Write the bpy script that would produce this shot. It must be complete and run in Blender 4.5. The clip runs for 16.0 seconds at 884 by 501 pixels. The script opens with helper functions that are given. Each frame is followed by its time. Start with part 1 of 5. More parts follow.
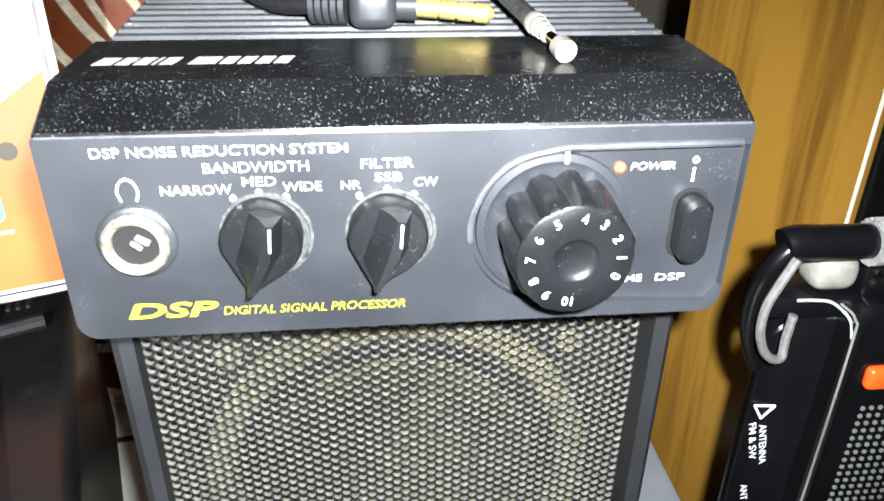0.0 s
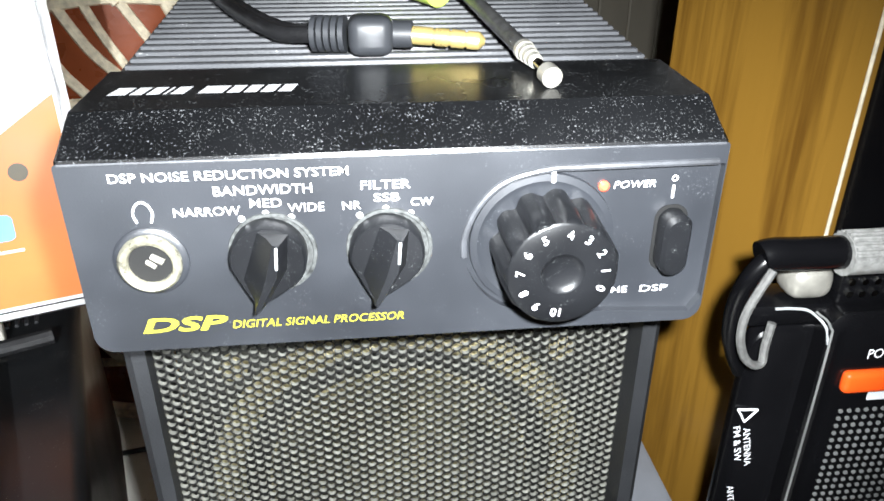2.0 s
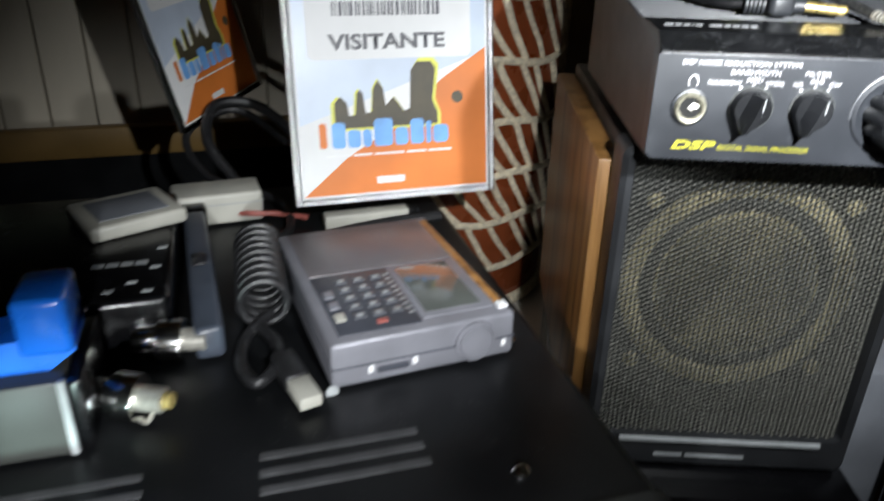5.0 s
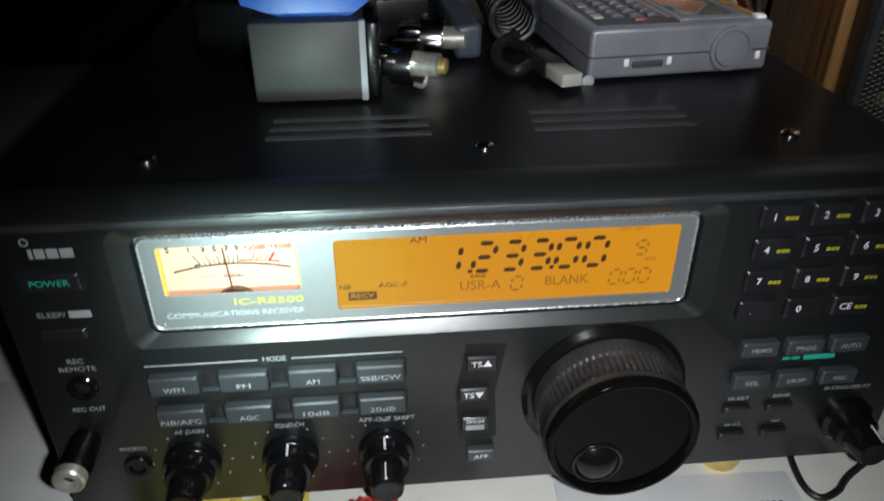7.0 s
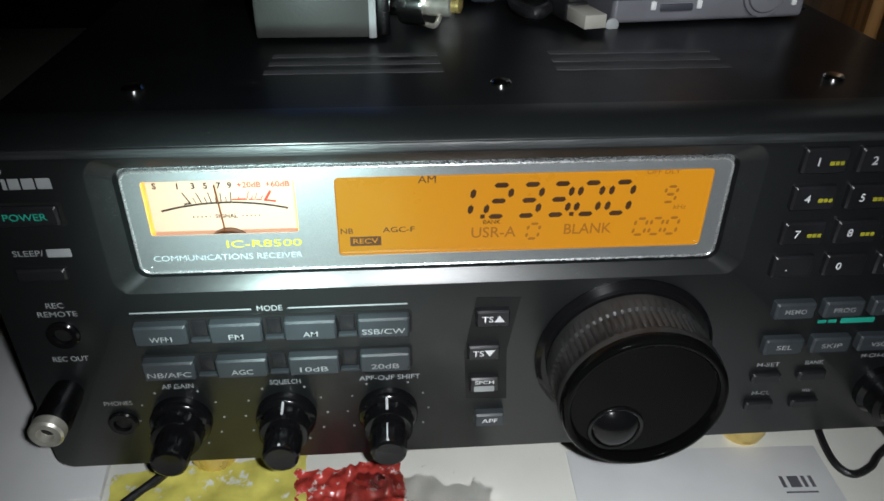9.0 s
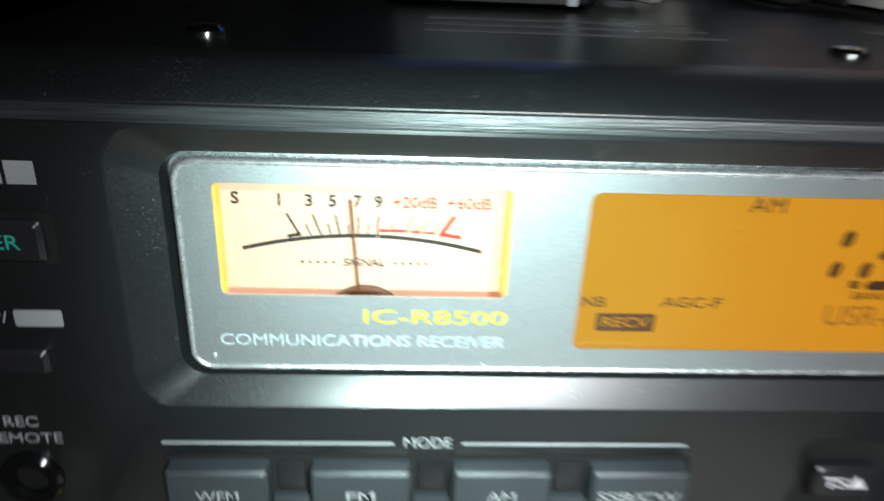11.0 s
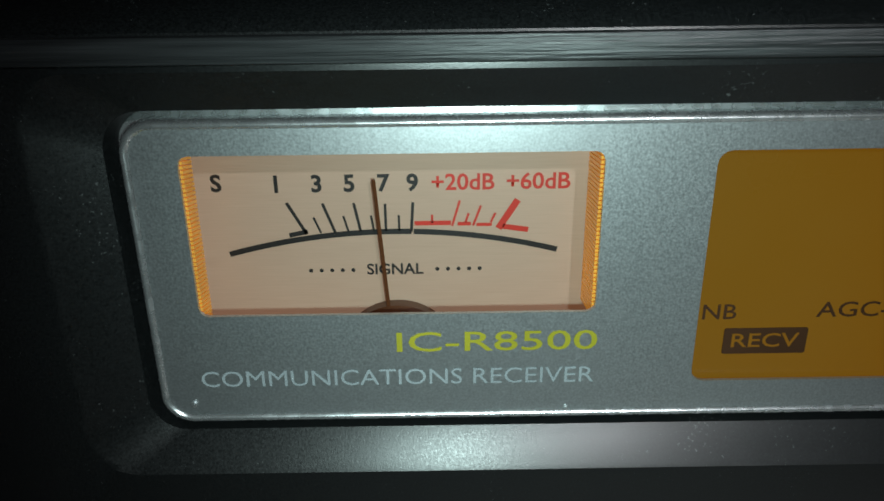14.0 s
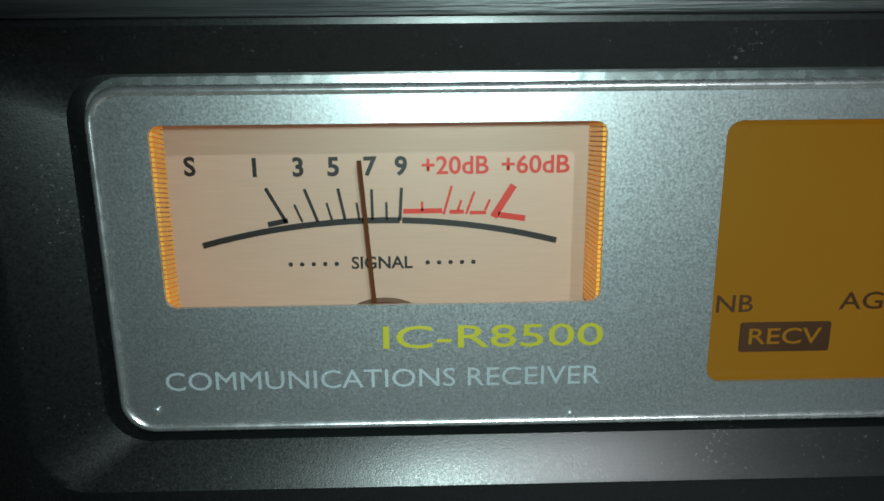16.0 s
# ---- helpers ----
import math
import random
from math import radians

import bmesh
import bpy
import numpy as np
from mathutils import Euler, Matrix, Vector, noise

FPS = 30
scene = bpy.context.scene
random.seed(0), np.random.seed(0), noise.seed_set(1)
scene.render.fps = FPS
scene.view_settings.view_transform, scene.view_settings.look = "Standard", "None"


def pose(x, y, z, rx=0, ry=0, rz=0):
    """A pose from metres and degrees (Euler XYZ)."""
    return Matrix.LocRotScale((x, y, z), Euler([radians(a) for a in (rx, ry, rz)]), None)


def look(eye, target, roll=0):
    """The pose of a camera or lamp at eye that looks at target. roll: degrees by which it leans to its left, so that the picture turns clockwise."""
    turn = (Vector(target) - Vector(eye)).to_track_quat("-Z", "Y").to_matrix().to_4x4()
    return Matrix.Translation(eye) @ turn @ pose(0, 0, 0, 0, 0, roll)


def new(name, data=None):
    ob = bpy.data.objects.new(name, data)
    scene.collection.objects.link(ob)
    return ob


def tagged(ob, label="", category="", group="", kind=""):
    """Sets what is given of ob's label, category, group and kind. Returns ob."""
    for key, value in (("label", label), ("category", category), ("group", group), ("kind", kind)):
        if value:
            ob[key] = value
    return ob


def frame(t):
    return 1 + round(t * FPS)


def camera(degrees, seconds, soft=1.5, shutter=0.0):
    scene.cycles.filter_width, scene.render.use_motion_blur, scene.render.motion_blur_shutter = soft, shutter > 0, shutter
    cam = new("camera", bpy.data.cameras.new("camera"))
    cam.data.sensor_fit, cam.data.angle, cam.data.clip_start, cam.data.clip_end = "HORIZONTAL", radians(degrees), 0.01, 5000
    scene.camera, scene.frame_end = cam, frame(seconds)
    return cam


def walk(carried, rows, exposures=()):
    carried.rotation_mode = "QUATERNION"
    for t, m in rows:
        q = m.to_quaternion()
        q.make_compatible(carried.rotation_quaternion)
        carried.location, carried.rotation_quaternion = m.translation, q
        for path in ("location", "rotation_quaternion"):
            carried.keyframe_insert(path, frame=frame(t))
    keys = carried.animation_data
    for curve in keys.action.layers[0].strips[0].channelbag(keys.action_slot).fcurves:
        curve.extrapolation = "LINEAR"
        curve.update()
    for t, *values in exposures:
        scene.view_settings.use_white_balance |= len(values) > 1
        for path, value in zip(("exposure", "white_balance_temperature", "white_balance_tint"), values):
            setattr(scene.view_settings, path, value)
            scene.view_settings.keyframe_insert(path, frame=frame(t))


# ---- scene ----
# ---- camera and its walk ----
cam = camera(62.0, 16.0, soft=1.6, shutter=0.5)
PATH = [
    (0, (0.2657, -0.0379, 0.2756), (0.3407, 0.1221, 0.1819), 0.67),
    (0.5, (0.2637, -0.0398, 0.2794), (0.3388, 0.1211, 0.1873), 0.44),
    (1, (0.2632, -0.0413, 0.2796), (0.3370, 0.1201, 0.1874), 0.10),
    (1.5, (0.2635, -0.0419, 0.2794), (0.3388, 0.1193, 0.1880), 0.46),
    (2, (0.2636, -0.0439, 0.2797), (0.3393, 0.1173, 0.1887), 0.10),
    (2.5, (0.2634, -0.0444, 0.2788), (0.3395, 0.1171, 0.1887), 0.27),
    (3, (0.2607, -0.0510, 0.2813), (0.3367, 0.1126, 0.1950), 0.66),
    (3.5, (0.2423, -0.0662, 0.2894), (0.3098, 0.1021, 0.2051), 1.26),
    (3.9, (0.2279, -0.0734, 0.2855), (0.2887, 0.0962, 0.1985), 3.46),
    (4, (0.2241, -0.0761, 0.2876), (0.2868, 0.0940, 0.2031), 3.89),
    (4.3, (0.1981, -0.0912, 0.3001), (0.2588, 0.0779, 0.2122), 5.08),
    (4.5, (0.1708, -0.1082, 0.2969), (0.2255, 0.0649, 0.2130), 4.74),
    (4.7, (0.1451, -0.1141, 0.2936), (0.1998, 0.0588, 0.2092), 2.56),
    (5, (0.1215, -0.1287, 0.2819), (0.1751, 0.0437, 0.1958), 1.62),
    (5.1, (0.1137, -0.1347, 0.2800), (0.1639, 0.0376, 0.1918), 1.57),
    (5.2, (0.1061, -0.1406, 0.2782), (0.1526, 0.0318, 0.1881), 1.12),
    (7.5, (0.0709, -0.1727, 0.1974), (0.0838, -0.0031, 0.0922), 0.09),
    (8, (0.0724, -0.1697, 0.1940), (0.0839, -0.0009, 0.0873), -0.18),
    (10.5, (0.0555, -0.1246, 0.1663), (0.0706, 0.0467, 0.0641), 2.67),
    (11, (0.0334, -0.0833, 0.1405), (0.0440, 0.0977, 0.0560), 2.53),
    (11.5, (0.0279, -0.0669, 0.1312), (0.0332, 0.1177, 0.0543), 0.70),
    (12, (0.0303, -0.0625, 0.1270), (0.0320, 0.1226, 0.0514), -0.15),
    (12.5, (0.0325, -0.0627, 0.1262), (0.0283, 0.1219, 0.0494), -0.70),
    (13, (0.0333, -0.0622, 0.1267), (0.0308, 0.1223, 0.0497), -0.81),
    (13.5, (0.0327, -0.0610, 0.1255), (0.0315, 0.1242, 0.0500), -0.60),
    (14, (0.0326, -0.0599, 0.1244), (0.0332, 0.1262, 0.0512), -0.76),
    (14.5, (0.0319, -0.0597, 0.1202), (0.0335, 0.1295, 0.0552), -0.89),
    (15, (0.0318, -0.0577, 0.1179), (0.0369, 0.1348, 0.0638), 0.08),
    (15.5, (0.0317, -0.0575, 0.1145), (0.0383, 0.1364, 0.0661), -0.02),
    (16, (0.0323, -0.0577, 0.1136), (0.0363, 0.1360, 0.0639), -0.57),
]
EXPO = [(0.0, 2.45), (1.5, 2.3), (2.0, 2.2), (2.5, 1.8), (3.0, 1.65), (3.5, 1.9), (4.0, 1.8), (4.5, 1.5), (5.0, 1.4), (5.3, 1.3), (7.3, 0.05), (10.3, 0.05), (10.8, 0.15), (11.1, 0.0), (11.6, -1.1), (12.5, -2.05), (14.0, -2.1), (14.6, -2.0), (16.0, -1.9)]
walk(cam, [(t, look(eye, target, roll)) for t, eye, target, roll in PATH], EXPO)

# ---- light ----
world = bpy.data.worlds.new("world")
scene.world = world
world.use_nodes = True
bg = world.node_tree.nodes["Background"]
bg.inputs[0].default_value = (0.6, 0.75, 1.0, 1)
bg.inputs[1].default_value = 0.0008


def lamp(name, at, aim, watts, size, angle, colour=(0.93, 0.97, 1.0), blend=0.6):
    d = bpy.data.lights.new(name, "SPOT")
    d.energy, d.shadow_soft_size, d.spot_size, d.spot_blend, d.color = watts, size, radians(angle), blend, colour
    ob = new(name, d)
    ob.matrix_world = look(at, aim)
    return ob


lamp("torch_lamp", (0.272, -0.047, 0.289), (0.322, 0.075, 0.205), 1.5, 0.003, 84, blend=1.0)
lamp("torch_lamp", (0.190, -0.106, 0.300), (0.198, 0.260, 0.140), 2.0, 0.003, 54, blend=1.0)
lamp("torch_lamp", (0.088, -0.178, 0.206), (0.098, 0.0, 0.050), 2.5, 0.003, 84, blend=0.9)
lamp("torch_lamp", (0.038, -0.067, 0.119), (0.040, 0.0, 0.098), 0.76, 0.002, 76, colour=(0.72, 1.0, 0.96), blend=1.0)

# ---- helpers of this scene: all lengths below in millimetres ----
MM = 0.001


def at(x, y, z, rx=0, ry=0, rz=0):
    return pose(x * MM, y * MM, z * MM, rx, ry, rz)


def thing(name, m, label, category, group="", kind=""):
    ob = new(name)
    ob.empty_display_size = 0.01
    ob.matrix_world = m
    return tagged(ob, label, category, group, kind)


def finish(name, bm, material, smooth=35):
    bmesh.ops.scale(bm, vec=(MM, MM, MM), verts=bm.verts)
    bmesh.ops.recalc_face_normals(bm, faces=bm.faces)
    me = bpy.data.meshes.new(name)
    bm.to_mesh(me)
    bm.free()
    if smooth:
        me.polygons.foreach_set("use_smooth", [True] * len(me.polygons))
        me.set_sharp_from_angle(angle=radians(smooth))
    me.materials.append(material)
    return me


def part(name, bm, material, parent, label="", smooth=35):
    """One mesh object under a thing or a part, in the frame of the thing."""
    ob = new(name, finish(name, bm, material, smooth))
    ob.parent = parent
    if parent.type == "MESH":
        ob.matrix_parent_inverse = Matrix()
    if label:
        ob["label"] = label
    return ob


def solo(name, bm, material, m, label, category, group="", kind="", smooth=35):
    ob = new(name, finish(name, bm, material, smooth))
    ob.matrix_world = m
    return tagged(ob, label, category, group, kind)


def box(bm, a, b, bev=0.0, seg=2):
    g = bmesh.ops.create_cube(bm, size=1)
    for v in g["verts"]:
        v.co = Vector([(a[i] + b[i]) / 2 + v.co[i] * abs(b[i] - a[i]) for i in range(3)])
    if bev:
        edges = {e for v in g["verts"] for e in v.link_edges}
        bmesh.ops.bevel(bm, geom=list(edges), offset=bev, segments=seg, affect="EDGES", profile=0.5)
    return bm


def B(*args, **kw):
    return box(bmesh.new(), *args, **kw)


def rr(x0, z0, x1, z1, r, n=5):
    """Rounded rectangle, counter-clockwise, as 2D points."""
    r = min(r, (x1 - x0) / 2 - 1e-4, (z1 - z0) / 2 - 1e-4)
    out = []
    for cx, cz, a0 in ((x1 - r, z1 - r, 0), (x0 + r, z1 - r, 90), (x0 + r, z0 + r, 180), (x1 - r, z0 + r, 270)):
        for i in range(n + 1):
            a = radians(a0 + 90 * i / n)
            out.append((cx + r * math.cos(a), cz + r * math.sin(a)))
    return out


def circle(cx, cz, r, n=32):
    return [(cx + r * math.cos(2 * math.pi * i / n), cz + r * math.sin(2 * math.pi * i / n)) for i in range(n)]


def loft(bm, loops, first=False, last=False):
    """Skin between loops of equal length. A loop: (points2d, y), laid in the x-z plane at depth y."""
    rows = [[bm.verts.new((p[0], y, p[1])) for p in pts] for pts, y in loops]
    n = len(rows[0])
    for a, b in zip(rows, rows[1:]):
        for i in range(n):
            bm.faces.new((a[i], a[(i + 1) % n], b[(i + 1) % n], b[i]))
    if first:
        bm.faces.new(rows[0])
    if last:
        bm.faces.new(rows[-1])
    return bm


def sheet(bm, outer, holes, y, depth=0.0):
    """A flat face with holes at depth y, with walls that go back by depth."""
    edges = []
    for pts in (outer, *holes):
        vs = [bm.verts.new((p[0], y, p[1])) for p in pts]
        edges += [bm.edges.new((vs[i], vs[(i + 1) % len(vs)])) for i in range(len(vs))]
        if depth:
            back = [bm.verts.new((p[0], y + depth, p[1])) for p in pts]
            for i in range(len(vs)):
                j = (i + 1) % len(vs)
                bm.faces.new((vs[i], vs[j], back[j], back[i]))
    bmesh.ops.triangle_fill(bm, use_beauty=True, use_dissolve=False, edges=edges)
    return bm


def slab(bm, pts, y0, y1):
    return loft(bm, [(pts, y0), (pts, y1)], True, True)


def lathe(bm, cx, cz, profile, n=40, flutes=0, depth=0.0, span=None):
    """A turned shape on an axis along y: profile of (radius, y). flutes: grooves round the rows in span."""
    loops = []
    for k, (r, y) in enumerate(profile):
        pts = []
        for i in range(n):
            a = 2 * math.pi * i / n
            rad = r - (depth * (0.5 + 0.5 * math.cos(flutes * a)) ** 2 if flutes and span and span[0] <= k <= span[1] else 0)
            pts.append((cx + rad * math.cos(a), cz + rad * math.sin(a)))
        loops.append((pts, y))
    return loft(bm, loops, True, True)


def tube(bm, pts, r, n=10, r_end=None):
    """A round tube along points, smoothed by a Catmull-Rom curve."""
    P = [Vector(p) for p in pts]
    path = []
    if len(P) > 2:
        Q = [2 * P[0] - P[1], *P, 2 * P[-1] - P[-2]]
        for i in range(1, len(Q) - 2):
            for k in range(6):
                t = k / 6
                a, b, c, d = Q[i - 1 : i + 3]
                path.append(0.5 * (2 * b + (c - a) * t + (2 * a - 5 * b + 4 * c - d) * t * t + (3 * b - a - 3 * c + d) * t ** 3))
        path.append(P[-1])
    else:
        path = P
    rows, side = [], None
    for i, p in enumerate(path):
        d = (path[min(i + 1, len(path) - 1)] - path[max(i - 1, 0)]).normalized()
        if side is None:
            side = d.orthogonal().normalized()
        side = (side - d * side.dot(d)).normalized()
        up = d.cross(side)
        rad = r if r_end is None else r + (r_end - r) * i / (len(path) - 1)
        rows.append([bm.verts.new(p + rad * (math.cos(2 * math.pi * j / n) * side + math.sin(2 * math.pi * j / n) * up)) for j in range(n)])
    for a, b in zip(rows, rows[1:]):
        for j in range(n):
            bm.faces.new((a[j], a[(j + 1) % n], b[(j + 1) % n], b[j]))
    bm.faces.new(rows[0])
    bm.faces.new(rows[-1])
    return bm


def rod(bm, p, q, r, n=14, r_end=None):
    return tube(bm, [p, q], r, n, r if r_end is None else r_end)


def lettering(text, size, wide=1.0, slant=0.0, bold=0.0, space=1.0):
    """The built-in font as a bmesh, centred on the origin in the x-z plane, with letters size high."""
    cu = bpy.data.curves.new("t", "FONT")
    cu.body, cu.size, cu.align_x, cu.align_y, cu.shear, cu.space_character = text, 1.0, "CENTER", "CENTER", slant, space
    cu.resolution_u = 3
    cu.offset = bold
    ob = new("t", cu)
    me = bpy.data.meshes.new_from_object(ob.evaluated_get(bpy.context.evaluated_depsgraph_get()))
    bpy.data.objects.remove(ob)
    bpy.data.curves.remove(cu)
    bm = bmesh.new()
    bm.from_mesh(me)
    bpy.data.meshes.remove(me)
    k = size / 0.7
    for v in bm.verts:
        v.co = Vector((v.co.x * k * wide, 0, v.co.y * k))
    return bm


def write(text, x, z, y, size, material, parent, width=0.0, slant=0.0, bold=0.008, turn=None, name="lettering", label=""):
    """Writing on a front: centred at (x, z) just before the plane y. width: what the line measures."""
    bm = lettering(text, size, 1.0, slant, bold)
    xs = [v.co.x for v in bm.verts]
    if width and xs:
        k = width / (max(xs) - min(xs))
        mid = (max(xs) + min(xs)) / 2
        for v in bm.verts:
            v.co.x = (v.co.x - mid) * k
    m = (turn or Matrix()).copy()
    bmesh.ops.transform(bm, matrix=Matrix.Translation((x, y, z)) @ m, verts=bm.verts)
    return part(name, bm, material, parent, label, smooth=0)


def bars(bm, x, z, y, words, h, gap=0.8):
    """Plain bars for writing that is not to be lettered: words is a list of widths, from x on."""
    for w in words:
        slab(bm, [(x, z - h / 2), (x + w, z - h / 2), (x + w, z + h / 2), (x, z + h / 2)], y, y + 0.05)
        x += w + gap
    return bm


# ---- materials ----
def mat(name, colour, rough=0.5, metal=0.0, vary=0.25, scale=40.0, bump=0.0, bscale=800.0, rvary=0.15, spec=0.5, coat=0.0,
        stretch=(1, 1, 1), glow=None, strength=0.0, dust=0.0, dscale=900.0, dcol=(0.6, 0.6, 0.6), dpatch=0.35):
    m = bpy.data.materials.new(name)
    m.use_nodes = True
    nt = m.node_tree
    N, L = nt.nodes, nt.links
    b = N["Principled BSDF"]
    tc = N.new("ShaderNodeTexCoord")
    mp = N.new("ShaderNodeMapping")
    mp.inputs["Scale"].default_value = stretch
    L.new(tc.outputs["Object"], mp.inputs["Vector"])
    n1 = N.new("ShaderNodeTexNoise")
    n1.inputs["Scale"].default_value, n1.inputs["Detail"].default_value = scale, 5
    L.new(mp.outputs[0], n1.inputs["Vector"])
    ramp = N.new("ShaderNodeMapRange")
    ramp.inputs[1].default_value, ramp.inputs[2].default_value = 0.3, 0.7
    ramp.inputs[3].default_value, ramp.inputs[4].default_value = 1 - vary, 1 + vary
    L.new(n1.outputs["Fac"], ramp.inputs[0])
    mul = N.new("ShaderNodeVectorMath")
    mul.operation = "SCALE"
    mul.inputs[0].default_value = colour
    L.new(ramp.outputs[0], mul.inputs["Scale"])
    col = mul.outputs[0]
    rr_ = N.new("ShaderNodeMapRange")
    rr_.inputs[1].default_value, rr_.inputs[2].default_value = 0.3, 0.7
    rr_.inputs[3].default_value, rr_.inputs[4].default_value = max(0.02, rough - rvary * rough), min(1, rough + rvary * rough)
    L.new(n1.outputs["Fac"], rr_.inputs[0])
    rsock = rr_.outputs[0]
    if dust:
        v = N.new("ShaderNodeTexNoise")
        v.inputs["Scale"].default_value, v.inputs["Detail"].default_value, v.inputs["Roughness"].default_value = dscale, 3, 0.7
        L.new(tc.outputs["Object"], v.inputs["Vector"])
        big = N.new("ShaderNodeTexNoise")
        big.inputs["Scale"].default_value = dscale / 14
        L.new(tc.outputs["Object"], big.inputs["Vector"])
        add = N.new("ShaderNodeMath")
        add.operation = "MULTIPLY_ADD"
        add.inputs[1].default_value = dpatch
        L.new(big.outputs["Fac"], add.inputs[0])
        L.new(v.outputs["Fac"], add.inputs[2])
        th = N.new("ShaderNodeMapRange")
        lo = 0.685 + dpatch / 2 - 0.1 * dust
        th.inputs[1].default_value, th.inputs[2].default_value = lo, lo + 0.07
        L.new(add.outputs[0], th.inputs[0])
        mix = N.new("ShaderNodeMix")
        mix.data_type = "RGBA"
        L.new(th.outputs[0], mix.inputs[0])
        L.new(col, mix.inputs[6])
        mix.inputs[7].default_value = (*dcol, 1)
        col = mix.outputs[2]
    L.new(col, b.inputs["Base Color"])
    L.new(rsock, b.inputs["Roughness"])
    b.inputs["Metallic"].default_value = metal
    b.inputs["Specular IOR Level"].default_value = spec
    b.inputs["Coat Weight"].default_value = coat
    b.inputs["Coat Roughness"].default_value = 0.08
    if bump:
        n2 = N.new("ShaderNodeTexNoise")
        n2.inputs["Scale"].default_value, n2.inputs["Detail"].default_value = bscale, 3
        L.new(mp.outputs[0], n2.inputs["Vector"])
        bp = N.new("ShaderNodeBump")
        bp.inputs["Strength"].default_value, bp.inputs["Distance"].default_value = bump, 0.0003
        L.new(n2.outputs["Fac"], bp.inputs["Height"])
        L.new(bp.outputs[0], b.inputs["Normal"])
    if glow:
        b.inputs["Emission Color"].default_value = (*glow, 1)
        b.inputs["Emission Strength"].default_value = strength
    return m


def wood_mat(name, dark, light, rings=9.0, axis=(1, 1, 0.06), rough=0.4):
    m = bpy.data.materials.new(name)
    m.use_nodes = True
    N, L = m.node_tree.nodes, m.node_tree.links
    b = N["Principled BSDF"]
    tc = N.new("ShaderNodeTexCoord")
    mp = N.new("ShaderNodeMapping")
    mp.inputs["Scale"].default_value = axis
    L.new(tc.outputs["Object"], mp.inputs[0])
    a = N.new("ShaderNodeTexNoise")
    a.inputs["Scale"].default_value, a.inputs["Detail"].default_value, a.inputs["Distortion"].default_value = rings * 9, 6, 0.8
    f = N.new("ShaderNodeTexNoise")
    f.inputs["Scale"].default_value, f.inputs["Detail"].default_value = rings * 90, 4
    L.new(mp.outputs[0], a.inputs[0])
    L.new(mp.outputs[0], f.inputs[0])
    mx = N.new("ShaderNodeMath")
    mx.operation = "MULTIPLY_ADD"
    mx.inputs[1].default_value = 0.35
    L.new(f.outputs["Fac"], mx.inputs[0])
    L.new(a.outputs["Fac"], mx.inputs[2])
    cr = N.new("ShaderNodeValToRGB")
    cr.color_ramp.elements[0].position, cr.color_ramp.elements[0].color = 0.5, (*dark, 1)
    cr.color_ramp.elements[1].position, cr.color_ramp.elements[1].color = 0.72, (*light, 1)
    L.new(mx.outputs[0], cr.inputs[0])
    L.new(cr.outputs[0], b.inputs["Base Color"])
    b.inputs["Roughness"].default_value = rough
    bp = N.new("ShaderNodeBump")
    bp.inputs["Strength"].default_value, bp.inputs["Distance"].default_value = 0.25, 0.0003
    L.new(f.outputs["Fac"], bp.inputs["Height"])
    L.new(bp.outputs[0], b.inputs["Normal"])
    return m


def glass_mat(name, rough=0.02, tint=(1, 1, 1)):
    m = bpy.data.materials.new(name)
    m.use_nodes = True
    b = m.node_tree.nodes["Principled BSDF"]
    b.inputs["Base Color"].default_value = (*tint, 1)
    b.inputs["Roughness"].default_value = rough
    b.inputs["Transmission Weight"].default_value = 1.0
    b.inputs["IOR"].default_value = 1.45
    return m


PANEL = mat("receiver panel paint", (0.009, 0.0103, 0.0107), 0.33, 0.0, 0.45, 4200, 0.05, 6000, spec=0.6, dust=0.05, dscale=2800, dcol=(0.10, 0.11, 0.11))
COVER = mat("black cover paint", (0.0065, 0.007, 0.0078), 0.36, 0, 0.3, 30, 0.06, 1500, spec=0.26, dust=0.05, dscale=1300, dcol=(0.08, 0.08, 0.08))
SILVER = mat("silver plate", (0.50, 0.53, 0.54), 0.39, 0.82, 0.15, 4600, 0.05, 6000, rvary=0.15)
RIM = mat("polished rim", (0.80, 0.82, 0.83), 0.27, 0.85, 0.08, 900)
FACE = mat("meter face", (0.38, 0.295, 0.225), 0.5, 0.15, 0.06, 9000, 0.05, 9000, stretch=(0.03, 1, 1), glow=(1.0, 0.46, 0.25), strength=0.36)
RIB = mat("amber ribbed side light", (0.8, 0.38, 0.06), 0.25, 0, 0.2, 200, glow=(1.0, 0.42, 0.05), strength=0.55)
LCD = mat("amber display", (0.035, 0.038, 0.006), 0.3, 0, 0.06, 60, glow=(1.0, 0.37, 0.010), strength=0.56)
SEG = mat("dark display segment", (0.045, 0.016, 0.004), 0.5)
SEGSOFT = mat("faint display segment", (0.12, 0.05, 0.006), 0.5, glow=(0.45, 0.14, 0.006), strength=0.4)
INK = mat("black ink", (0.015, 0.013, 0.012), 0.5)
REDINK = mat("red ink", (0.55, 0.03, 0.015), 0.5)
WHITEINK = mat("white ink", (0.75, 0.76, 0.78), 0.5)
DIMINK = mat("grey ink", (0.31, 0.325, 0.33), 0.5)
YELLOW = mat("yellow ink", (0.40, 0.37, 0.025), 0.5)
GREEN = mat("green ink", (0.02, 0.42, 0.30), 0.5)
KEY = mat("grey key", (0.036, 0.043, 0.049), 0.42, 0, 0.1, 90, 0.2, 2000)
